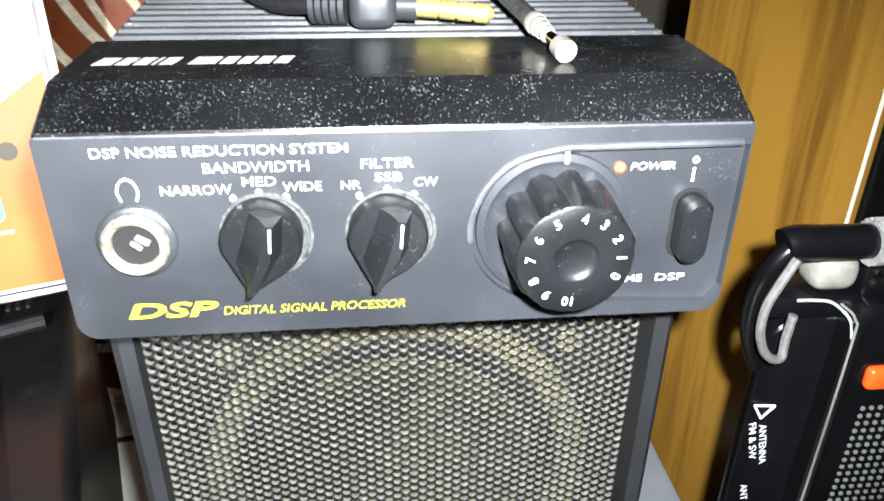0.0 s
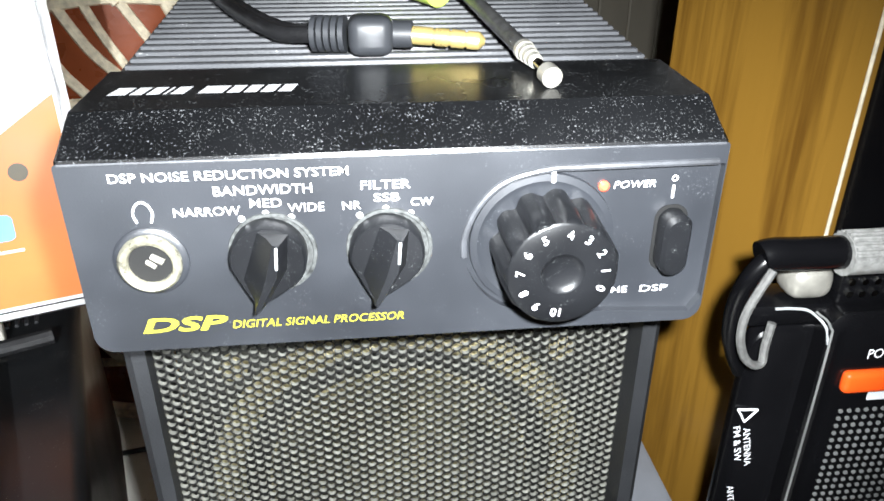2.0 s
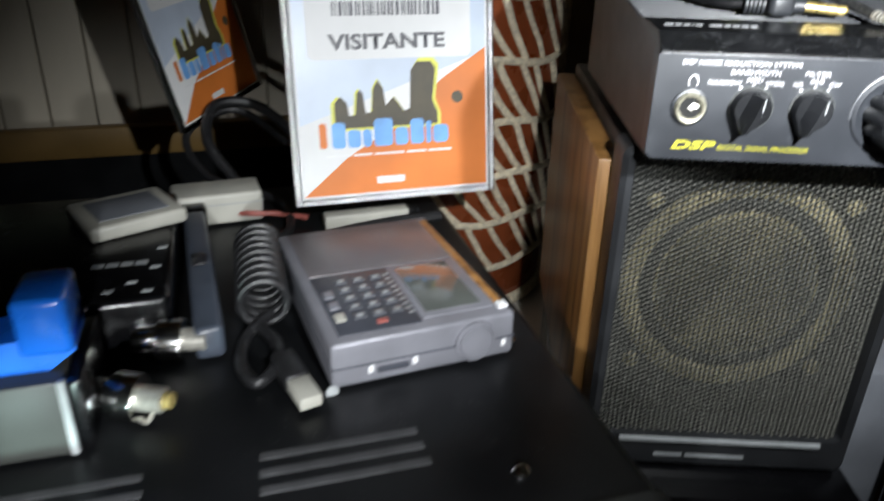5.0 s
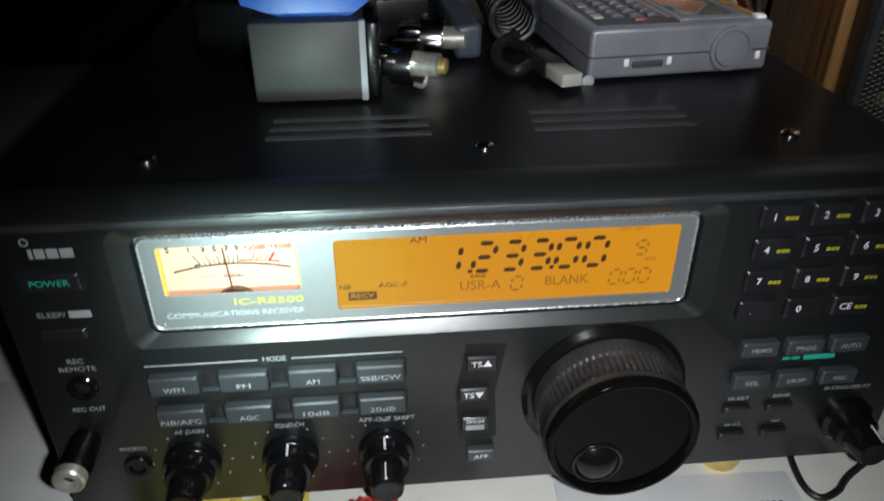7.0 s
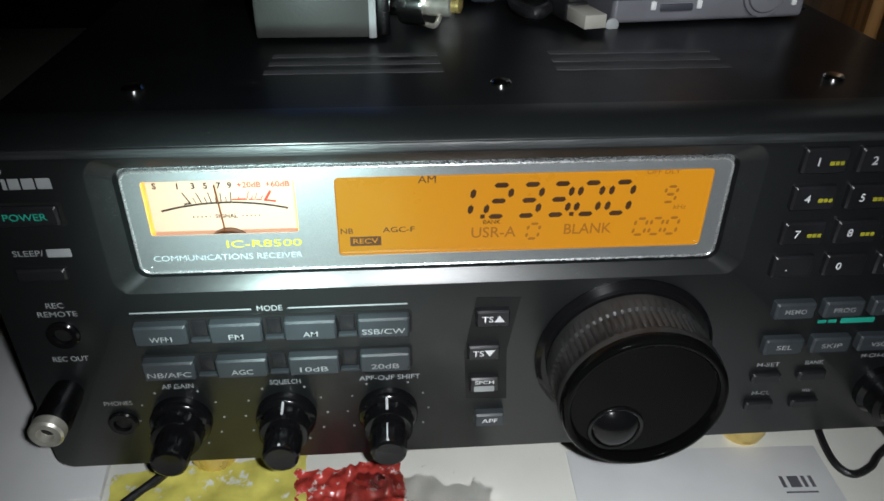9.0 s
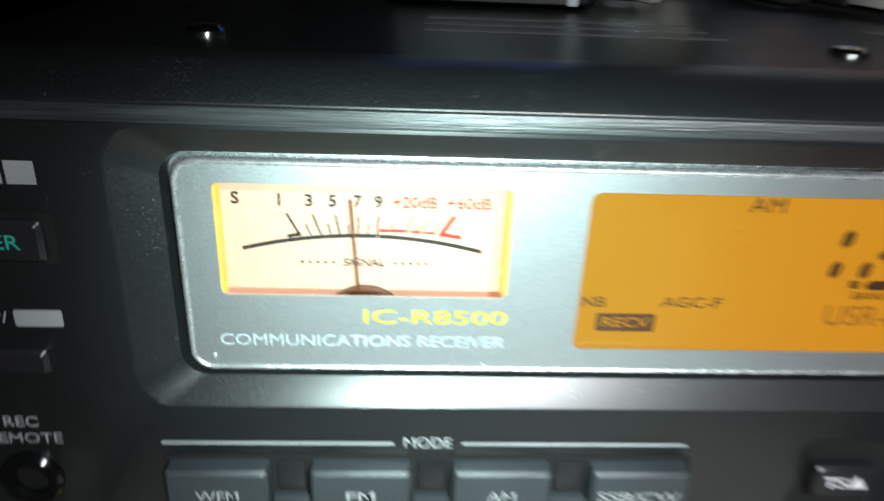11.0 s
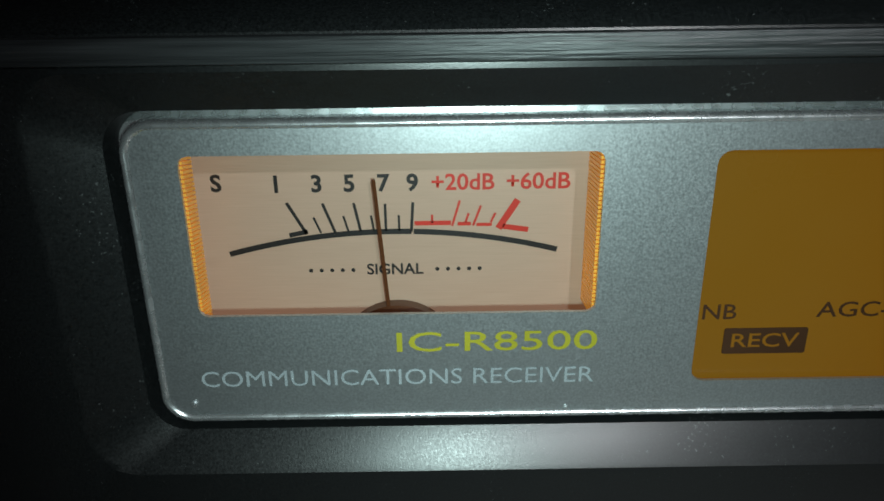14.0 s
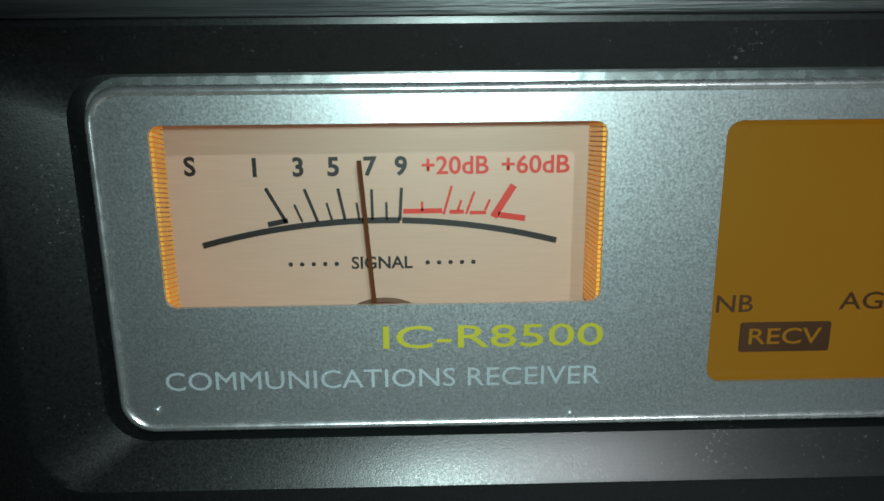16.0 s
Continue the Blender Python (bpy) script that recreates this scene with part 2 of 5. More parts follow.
DARKKEY = mat("black key", (0.014, 0.014, 0.016), 0.33, 0, 0.2, 90)
GLOSS = mat("glossy black knob", (0.005, 0.005, 0.0055), 0.14, 0, 0.2, 50, spec=0.3)
RUBBER = mat("knob rubber", (0.020, 0.020, 0.020), 0.5, 0, 0.3, 120, 0.3, 1500)
CHROME = mat("chrome", (0.78, 0.78, 0.76), 0.14, 1.0, 0.12, 120)
NICKEL = mat("worn nickel", (0.55, 0.53, 0.47), 0.32, 0.65, 0.3, 200, 0.2, 900)
GOLD = mat("gold plating", (0.75, 0.58, 0.22), 0.3, 0.65, 0.15, 200)
# black that paints the shade of wells and sockets; also one badge's back
FLATBLACK = mat("flat black for hole shade and badge back", (0.004, 0.004, 0.004), 0.7)
CASE = mat("dusty black plastic", (0.024, 0.0265, 0.032), 0.40, 0, 0.3, 35, 0.07, 3400, spec=1.0, dust=0.10, dscale=2600, dcol=(0.13, 0.14, 0.15))
DUSTY = mat("dust-strewn black top", (0.006, 0.0063, 0.007), 0.30, 0, 0.35, 30, 0.12, 2600, dust=0.80, dscale=2300, dcol=(0.14, 0.145, 0.15), dpatch=0.16)
EDGEGLINT = mat("plastic edge with painted highlight", (0.06, 0.063, 0.07), 0.40, 0, 0.4, 200, 0.2, 2500, spec=0.8)
DUSTRING = mat("dusty grey collar", (0.05, 0.053, 0.052), 0.65, 0, 0.7, 900, 0.3, 2500)
DARKGREY = mat("dark grey print", (0.09, 0.09, 0.10), 0.5)
RIBS = mat("ribbed grey-black top", (0.085, 0.088, 0.095), 0.48, 0, 0.25, 60, 0.2, 1500, spec=0.6, dust=0.15, dscale=900, dcol=(0.35, 0.35, 0.35))
CASESIDE = mat("brownish case side", (0.075, 0.062, 0.055), 0.45, 0, 0.2, 60, 0.3, 1500)
KNOB = mat("dusty black knob", (0.008, 0.0085, 0.0098), 0.34, 0, 0.3, 60, spec=0.5, dust=0.35, dscale=3200, dcol=(0.15, 0.16, 0.16), dpatch=0.3)
GRILLE = mat("black painted steel grille", (0.010, 0.010, 0.0095), 0.5, 0.0, 0.3, 60, 0.2, 2500, spec=0.4)
GRILLEEDGE = mat("bare cut grille edge", (0.22, 0.22, 0.195), 0.38, 0.35, 0.35, 700, spec=0.7)
BAFFLE = mat("speaker baffle", (0.04, 0.041, 0.035), 0.7, 0, 0.3, 60)
SURROUND = mat("tan foam surround", (0.46, 0.40, 0.22), 0.8, 0, 0.25, 300, 0.4, 2500)
CONE = mat("paper cone", (0.10, 0.10, 0.08), 0.6, 0, 0.3, 120, 0.5, 1500)
FRAMEPL = mat("grey-black frame plastic", (0.018, 0.019, 0.021), 0.45, 0, 0.2, 60, 0.3, 1800)
OAK = wood_mat("golden oak veneer", (0.13, 0.060, 0.008), (0.27, 0.140, 0.020), 6.0)
WALNUT = wood_mat("brown wood veneer", (0.13, 0.055, 0.012), (0.32, 0.16, 0.05), 7.0)
TERRA = mat("glazed terracotta", (0.20, 0.048, 0.016), 0.28, 0, 0.3, 40, 0.25, 500, spec=0.5)
RAFFIA = mat("cream raffia", (0.74, 0.65, 0.48), 0.7, 0, 0.25, 300, 0.5, 1500)
POCKET = mat("silver-grey plastic", (0.21, 0.21, 0.235), 0.36, 0.25, 0.12, 60, 0.15, 2500)
POCKETTOP = mat("mauve-grey speaker top", (0.16, 0.145, 0.15), 0.34, 0.35, 0.12, 60, 0.15, 2500)
POCKETSLOTSHADE = mat("mauve-grey slot shade", (0.09, 0.08, 0.083), 0.4, 0.2)
POCKETBTN = mat("slate button", (0.085, 0.088, 0.10), 0.4, 0, 0.1, 80)
POCKETKEY = mat("dark slate keys", (0.045, 0.048, 0.06), 0.4)
GREYLCD = mat("grey-green display", (0.085, 0.092, 0.085), 0.12, 0, 0.15, 30, coat=0.4)
PAPER = mat("white card", (0.72, 0.72, 0.72), 0.6, 0, 0.04, 60)
ORANGE = mat("orange print", (0.60, 0.17, 0.03), 0.5, 0, 0.15, 30)
SKYPRINT = mat("pale blue print", (0.52, 0.59, 0.70), 0.4, 0, 0.12, 25)
BLUEPRINT = mat("blue print", (0.16, 0.38, 0.75), 0.5)
DARKPRINT = mat("dark olive print", (0.06, 0.05, 0.03), 0.5, 0, 0.4, 60)
LIME = mat("lime edge print", (0.62, 0.62, 0.10), 0.5)
GREYPRINT = mat("grey print", (0.11, 0.11, 0.125), 0.5)
CLEAR = glass_mat("clear holder plastic", 0.03)
WALLPANEL = mat("beige wall boards", (0.50, 0.45, 0.36), 0.6, 0, 0.12, 12, 0.2, 300, stretch=(1, 1, 0.1))
RAIL = mat("brown dado rail", (0.20, 0.12, 0.035), 0.5, 0, 0.2, 20)
TABLE = mat("off-white table top", (0.74, 0.73, 0.67), 0.45, 0, 0.12, 14, 0.15, 500, dust=0.05, dscale=300, dcol=(0.35, 0.33, 0.26))
GREYSLAB = mat("grey laminate", (0.16, 0.17, 0.19), 0.5, 0, 0.15, 40, 0.2, 900)
BLUE = mat("bright blue plastic", (0.01, 0.16, 0.75), 0.28, 0, 0.15, 60)
CABLE = mat("black cable rubber", (0.012, 0.012, 0.013), 0.4, 0, 0.3, 300, 0.4, 1800, dust=0.2, dscale=1600, dcol=(0.2, 0.2, 0.2))
PLUGGREY = mat("grey plug rubber", (0.028, 0.030, 0.034), 0.4, 0, 0.15, 80)
LIMEPL = mat("lime green plastic", (0.58, 0.74, 0.13), 0.35, 0, 0.1, 60)
BLACKPL = mat("glossy black plastic", (0.0025, 0.0025, 0.003), 0.25, 0, 0.2, 50, spec=0.4)
ORANGEBTN = mat("orange-red button", (0.85, 0.09, 0.01), 0.3, 0, 0.08, 60)
LED = mat("red power lamp", (0.75, 0.12, 0.06), 0.3, glow=(1.0, 0.16, 0.08), strength=0.05)
SLATE = mat("slate-blue plastic", (0.05, 0.06, 0.08), 0.4, 0, 0.15, 60)
GREYBOX = mat("grey metal box", (0.042, 0.044, 0.040), 0.5, 0.0, 0.2, 40, 0.2, 900)
IVORY = mat("ivory plastic", (0.42, 0.41, 0.36), 0.45, 0, 0.1, 60)
YELLOWPAPER = mat("yellow printed paper", (0.66, 0.60, 0.13), 0.5, 0, 0.3, 70, dust=1.15, dscale=130, dcol=(0.72, 0.74, 0.66))
REDWRAP = mat("red wrapper", (0.30, 0.085, 0.07), 0.3, 0, 0.45, 120)
REDPACK = mat("red and white packet", (0.42, 0.045, 0.035), 0.25, 0, 0.4, 140, coat=0.5, dust=1.3, dscale=260, dcol=(0.62, 0.58, 0.54))
BAG = glass_mat("clear bag film", 0.12)
STRAP = mat("grey woven strap", (0.22, 0.22, 0.21), 0.7, 0, 0.3, 900, 0.6, 2500)
COPPER = mat("copper-brown needle", (0.09, 0.030, 0.010), 0.4)
BRUSHED = mat("brushed dark metal", (0.035, 0.038, 0.040), 0.44, 0.2, 0.45, 1800, 0.45, 3800, stretch=(0.03, 1, 1), spec=0.8)
LOUVRE = mat("pale louvre paint", (0.055, 0.055, 0.058), 0.5, 0.0, 0.3, 90)
PLATEINK = mat("pale plate ink", (0.36, 0.41, 0.43), 0.5)
STRAP2 = mat("thin grey cord", (0.10, 0.10, 0.096), 0.6, 0, 0.3, 900, 0.6, 2500)
GREYDOT = mat("grey speaker dot", (0.17, 0.175, 0.17), 0.45)
SOCKET = mat("worn nickel bush", (0.42, 0.40, 0.31), 0.3, 0.6, 0.45, 700, 0.4, 1500)
ANTENNA = mat("worn antenna metal", (0.10, 0.10, 0.098), 0.35, 0.5, 0.5, 300, 0.2, 1200)
DIALFACE = mat("black dial face", (0.003, 0.003, 0.003), 0.08, 0, 0.2, 50, spec=0.08)

# ---- the room: table, walls, ceiling ----
bm = B((-900, -700, -25), (1300, 640, 0), 2)
solo("table", bm, TABLE, Matrix(), "off-white laminate table top under the radio gear", "table", kind="structure")
bm = bmesh.new()
for i in range(60):
    box(bm, (-900 + i * 36.7, 560, 70), (-900 + i * 36.7 + 35.4, 572, 1500), 1.2, 1)
box(bm, (-900, 571, -700), (1305, 640, 1500))
solo("wall_north", bm, WALLPANEL, Matrix(), "beige wall of narrow vertical boards", "wall", kind="structure")
# added dark board that fills the black area below the rail
solo("skirting", B((-900, 548, -700), (1300, 560, 70)), COVER, Matrix(), "dark board added over the lower wall", "wall", kind="structure")
solo("trim", B((-900, 545, 70), (1300, 559, 97), 3), RAIL, Matrix(), "brown wooden rail along the boarded wall", "trim", kind="structure")
solo("wall_south", B((-900, -1500, -700), (1300, -1440, 1500)), WALLPANEL, Matrix(), "plain beige wall", "wall", kind="structure")
solo("wall_west", B((-960, -1500, -700), (-902, 640, 1500)), WALLPANEL, Matrix(), "plain beige wall", "wall", kind="structure")
solo("wall_east", B((1307, -1500, -700), (1365, 640, 1500)), WALLPANEL, Matrix(), "plain beige wall", "wall", kind="structure")
solo("ceiling", B((-960, -1500, 1503), (1365, 640, 1560)), WALLPANEL, Matrix(), "plain pale ceiling", "ceiling", kind="structure")
solo("floor", B((-960, -1500, -760), (1365, 640, -703)), WALNUT, Matrix(), "plain brown floor", "floor", kind="structure")


# ---- communications receiver ----
def receiver():
    X0, X1, Z0, Z1 = -34, 240, 12, 123
    rx = thing("communications_receiver", at(0, 0, 0), "dark grey desktop communications receiver with lit amber display", "radio receiver")
    bm = bmesh.new()
    prof = rr(X0 + 1.5, Z0 + 2, X1 - 1.5, Z1 - 1.2, 5)
    slab(bm, prof, 9, 300)
    cover = part("cover", bm, COVER, rx, "black painted steel cover")
    # front frame with its bevelled recess for the display
    n = 7
    outer = rr(X0, Z0, X1, Z1, 6, n)
    bm = bmesh.new()
    loft(bm, [(outer, 14), (outer, 7), (rr(X0 + 0.8, Z0 + 0.8, X1 - 0.8, Z1 - 2.6, 5, n), 1.2), (rr(X0 + 1.4, Z0 + 1.4, X1 - 1.4, Z1 - 3.6, 5, n), 0.3),
              (rr(X0 + 2.6, Z0 + 2, X1 - 2.6, Z1 - 4.6, 5, n), 0), (rr(-2.2, 77.4, 168, 116.4, 5, n), 0), (rr(-1.6, 77.8, 167.4, 116.0, 4.6, n), 0.25),
              (rr(3.6, 80.9, 161.8, 112.9, 3.6, n), 2.6), (rr(4.2, 81.2, 161.2, 112.6, 3.2, n), 5.2)])
    front = part("front_panel", bm, PANEL, rx, "dark grey moulded front panel", smooth=25)
    # raised brow with fine lines over the display
    bm = bmesh.new()
    box(bm, (-30, -0.5, 116.9), (236, 0.6, 119.2), 0.4)
    part("brow", bm, BRUSHED, front)
    # silver plate, two windows
    plate_o = rr(5.0, 82.0, 160.4, 111.7, 2.6, n)
    met = rr(9.7, 93.2, 47.3, 108.8, 0.9, 3)
    lcd = rr(57.2, 85.4, 155.8, 108.7, 1.3, 4)
    bm = sheet(bmesh.new(), plate_o, [met, lcd], 3.0, 0.4)
    plate = part("display_plate", bm, SILVER, front, "silver metallic display plate", smooth=25)
    bm = bmesh.new()
    loft(bm, [(rr(2.6, 79.6, 162.8, 114.3, 3.6, n), 4.95), (rr(4.7, 81.5, 160.8, 112.0, 3.0, n), 4.8), (rr(4.7, 81.5, 160.8, 112.0, 3.0, n), 3.3), (rr(4.85, 81.65, 160.65, 111.85, 2.9, n), 2.85), (rr(5.1, 81.9, 160.4, 111.6, 2.7, n), 2.65), (rr(5.35, 82.15, 160.15, 111.35, 2.5, n), 2.72), (rr(5.55, 82.35, 159.95, 111.15, 2.3, n), 2.98)])
    part("plate_rim", bm, RIM, front, "polished bright rim", smooth=60)
    part("paint_chip", lathe(bmesh.new(), 7.9, 83.6, [(0.35, 3.0), (0.3, 2.75), (0.1, 2.7)], 10), RIM, plate)
    part("paint_chip", lathe(bmesh.new(), 45.0, 82.6, [(0.25, 3.0), (0.2, 2.8), (0.1, 2.75)], 10), RIM, plate)

    # meter: face set back behind its window
    def mp(x, z, y=8.7):
        k = (59.1 + y) / (59.1 + 3.0)
        return 32 + (x - 32) * k, 120.1 + (z - 120.1) * k

    bm = B((7.0, 8.8, 84), (51, 11.3, 111.5))
    meter = part("signal_meter", bm, FACE, front, "cream back-lit signal meter face")
    for x0, x1, deep in ((9.35, 9.95, 6.0), (47.6, 47.0, 8.7)):
        bm = bmesh.new()
        for i in range(40):
            z = 92.4 + i * 0.42
            loft(bm, [([(x0, z), (x1, z), (x1, z + 0.3), (x0, z + 0.3)], 3.45), ([(x0, z - 0.5), (x1, z - 0.5), (x1, z - 0.2), (x0, z - 0.2)], deep)], True, True)
        tagged(part("light_strip", bm, RIB, meter, "glowing amber ribbed strip"), kind="stuff")
    for s, x, z, h in (("S", 12.8, 105.9, 1.65), ("1", 18.1, 105.75, 1.65), ("3", 21.7, 105.75, 1.65), ("5", 24.6, 105.75, 1.65), ("7", 27.6, 105.75, 1.65), ("9", 30.2, 105.75, 1.65)):
        write(s, *mp(x, z), 8.72, h, INK, meter, bold=0.03, name="scale_mark")
    write("+20dB", *mp(34.7, 105.75), 8.72, 1.6, REDINK, meter, width=6.1, name="scale_mark", bold=0.016)
    write("+60dB", *mp(41.4, 105.75), 8.72, 1.6, REDINK, meter, width=6.2, name="scale_mark", bold=0.016)
    write("SIGNAL", *mp(28.4, 97.5), 8.72, 1.15, INK, meter, width=5.7, name="scale_mark", bold=0.02)

    def arc(x):
        return 101.25 - 0.0088 * (x - 28.4) ** 2

    def strip(bm, pts, w, y=8.71):
        for (ax, az), (bx, bz) in zip(pts, pts[1:]):
            dx, dz = bx - ax, bz - az
            q = math.hypot(dx, dz)
            ox, oz = -dz / q * w / 2, dx / q * w / 2
            quad = [mp(ax + ox, az + oz), mp(bx + ox, bz + oz), mp(bx - ox, bz - oz), mp(ax - ox, az - oz)]
            bm.faces.new([bm.verts.new((p[0], y, p[1])) for p in quad])

    bm = bmesh.new()
    xs = [13.3 + i * (30.0 - 13.3) / 12 for i in range(13)]
    strip(bm, [(x, arc(x)) for x in xs], 0.52)
    xs = [30.2 + i * (43.3 - 30.2) / 10 for i in range(11)]
    strip(bm, [(x, arc(x)) for x in xs], 0.52)
    for a, b, w in (((18.9, 104.1), (20.5, 101.1), 0.30), ((22.1, 104.0), (23.1, 101.2), 0.26), ((24.9, 104.0), (25.4, 101.3), 0.26), ((27.7, 103.9), (27.7, 101.3), 0.24),
                    ((30.2, 104.0), (30.0, 101.2), 0.26), ((21.2, 102.7), (21.8, 101.2), 0.2), ((23.9, 102.8), (24.3, 101.3), 0.2), ((26.4, 102.8), (26.6, 101.3), 0.2), ((28.9, 102.8), (28.9, 101.3), 0.2), ((18.9, 101.0), (20.6, 101.35), 0.45)):
        strip(bm, [a, b], w)
    for i in range(5):
        for x in (20.6 + i * 0.98, 32.3 + i * 0.98):
            c = [mp(x + 0.2 * math.cos(k), 97.5 + 0.2 * math.sin(k)) for k in [j * math.pi / 4 for j in range(8)]]
            bm.faces.new([bm.verts.new((p[0], 8.71, p[1])) for p in c])
    tagged(part("scale", bm, INK, meter, smooth=0), kind="stuff")
    bm = bmesh.new()
    for a, b, w in (((30.3, 102.0), (33.6, 102.0), 0.42), ((34.4, 104.1), (33.7, 101.7), 0.2), ((34.2, 101.9), (35.4, 101.9), 0.35), ((36.3, 103.6), (35.6, 101.7), 0.2), ((35.9, 101.8), (37.3, 101.8), 0.3),
                    ((39.6, 104.1), (37.9, 101.4), 0.62), ((38.3, 101.6), (40.6, 101.25), 0.5), ((31.9, 102.8), (31.9, 102.0), 0.2), ((35.2, 102.9), (34.9, 102.0), 0.2), ((37.6, 102.9), (37.2, 102.0), 0.2)):
        strip(bm, [a, b], w)
    tagged(part("scale", bm, REDINK, meter, smooth=0), kind="stuff")
    part("meter_housing", loft(bmesh.new(), [(met, 3.42), (rr(8.6, 86, 48.6, 110.2, 0.9, 3), 3.7), (rr(8.6, 86, 48.6, 110.2, 0.9, 3), 8.82)]), FACE, meter, smooth=25)
    bm = bmesh.new()
    (ax, az), (bx, bz) = mp(26.75, 106.2, 7.4), mp(27.85, 91.0, 7.4)
    rod(bm, (ax, 7.4, az), (bx, 7.4, bz), 0.21, 6)
    part("needle", bm, COPPER, meter, "thin dark copper needle")
    bm = bmesh.new()
    lathe(bm, 28.2, 86.1, [(6.0, 8.6), (6.0, 7.2), (5.7, 6.9), (0.5, 6.8)], 48)
    hub = part("needle_hub", bm, COPPER, meter, "brown needle hub")
    part("hub_boss", lathe(bmesh.new(), 28.2, 86.6, [(4.9, 7.0), (4.9, 6.6), (4.6, 6.4), (0.5, 6.4)], 40), INK, hub)
    write("IC-R8500", 38.0, 90.1, 2.93, 2.1, YELLOW, plate, width=19.4, bold=0.005)
    write("COMMUNICATIONS RECEIVER", 28.3, 86.3, 2.93, 1.75, PLATEINK, plate, width=38.6, bold=0.0)

    # amber display
    bm = B((56, 4.0, 84.5), (157, 6, 109.5))
    disp = part("display", bm, LCD, front, "lit amber liquid crystal display")
    SEGS = {"a": (0, 2, 1, 2), "b": (1, 1, 1, 2), "c": (1, 0, 1, 1), "d": (0, 0, 1, 0), "e": (0, 0, 0, 1), "f": (0, 1, 0, 2), "g": (0, 1, 1, 1)}
    SHOWN = {"0": "abcdef", "1": "bc", "2": "abged", "3": "abgcd", "9": "abcdfg"}

    def digit(bm, d, x, z, w, h, t, slant=0.13, y=3.94):
        for s in SHOWN[d]:
            x0, r0, x1, r1 = SEGS[s]
            ax, az, bx, bz = x + (x0 - 0.5) * w, z + (r0 - 1) * h / 2, x + (x1 - 0.5) * w, z + (r1 - 1) * h / 2
            g = t * 0.6
            if r0 == r1:
                pts = [(ax + g, az), (ax + g + t / 2, az + t / 2), (bx - g - t / 2, az + t / 2), (bx - g, az), (bx - g - t / 2, az - t / 2), (ax + g + t / 2, az - t / 2)]
            else:
                pts = [(ax, az + g), (ax + t / 2, az + g + t / 2), (ax + t / 2, bz - g - t / 2), (ax, bz - g), (ax - t / 2, bz - g - t / 2), (ax - t / 2, az + g + t / 2)]
            bm.faces.new([bm.verts.new((p[0] + slant * (p[1] - z), y, p[1])) for p in pts])

    for d, x in (("1", 89.6), ("2", 99.5), ("3", 107.6), ("3", 115.5), ("0", 123.6), ("0", 131.9)):
        bm = bmesh.new()
        digit(bm, d, x, 100.3, 5.7, 9.2, 1.45)
        tagged(part("frequency_digit", bm, SEG, disp, smooth=0), kind="stuff")
    for x in (95.4, 119.2):
        part("decimal_point", slab(bmesh.new(), [(x - 0.6, 95.2), (x + 0.6, 95.2), (x + 0.6, 96.4), (x - 0.6, 96.4)], 3.9, 3.95), SEG, disp, smooth=0)
    for d, x, z, h in (("0", 138.6, 91.2, 5.0), ("0", 143.0, 91.2, 5.0), ("0", 147.4, 91.2, 5.0), ("9", 145.4, 100.9, 4.6), ("0", 109.3, 90.8, 4.6)):
        bm = bmesh.new()
        digit(bm, d, x, z, 3.1, h, 0.75)
        tagged(part("channel_digit", bm, SEGSOFT, disp, smooth=0), kind="stuff")
    write("AM", 80.7, 107.0, 3.93, 2.1, SEG, disp, width=4.6, bold=0.0)
    write("NB", 59.6, 92.4, 3.93, 1.6, SEG, disp, width=3.3)
    write("AGC-F", 73.2, 92.5, 3.93, 1.6, SEG, disp, width=8.4)
    bm = bmesh.new()
    slab(bm, rr(60.3, 87.9, 68.5, 90.7, 0.2, 2), 3.86, 3.95)
    tag = part("recv_tag", bm, SEG, disp, "dark tag with light lettering")
    write("RECV", 64.4, 89.3, 3.84, 1.5, LCD, tag, width=6.6)
    write("BANK", 98.0, 94.0, 3.93, 1.2, SEG, disp, width=4.6)
    write("USR-A", 98.6, 90.7, 3.93, 3.2, SEGSOFT, disp, width=12.0)
    write("BLANK", 124.2, 91.0, 3.93, 3.2, SEGSOFT, disp, width=13.0)
    write("OFF DLY", 142.5, 107.6, 3.93, 1.3, SEGSOFT, disp, width=9.0)
    write("kHz", 148.6, 97.0, 3.93, 1.3, SEGSOFT, disp, width=3.4)

    # left column
    bm = bars(bmesh.new(), -21.0, 110.6, -0.12, [1.0, 2.6, 2.9, 3.4], 2.9, 0.5)
    loft(bm, [(circle(-21.2, 114.2, 1.2, 16), -0.15), (circle(-21.2, 114.2, 0.8, 16), -0.15)])
    part("maker_mark", bm, DIMINK, front, smooth=0)

    def key(x, z, w, h, material, words="", ink=DIMINK, size=1.6, tall=3.0, width=0.0, dz=0.0, name="key"):
        bm = bmesh.new()
        loft(bm, [(rr(x - w / 2, z - h / 2, x + w / 2, z + h / 2, 0.6, 3), 0.6), (rr(x - w / 2, z - h / 2, x + w / 2, z + h / 2, 0.6, 3), -tall + 0.6),
                  (rr(x - w / 2 + 0.5, z - h / 2 + 0.5, x + w / 2 - 0.5, z + h / 2 - 0.5, 0.5, 3), -tall)], last=True)
        k = part(name, bm, material, front, smooth=25)
        if words:
            write(words, x, z + dz, -tall - 0.06, size, ink, k, width=width)
        return k

    # no recess is cut: a black slab gives the shade round the keys
    def well_shade(x0, z0, x1, z1):
        part("key_well", slab(bmesh.new(), rr(x0, z0, x1, z1, 0.8, 3), -0.12, 0.3), FLATBLACK, front)

    well_shade(-26, 98.8, -8.6, 105.6)
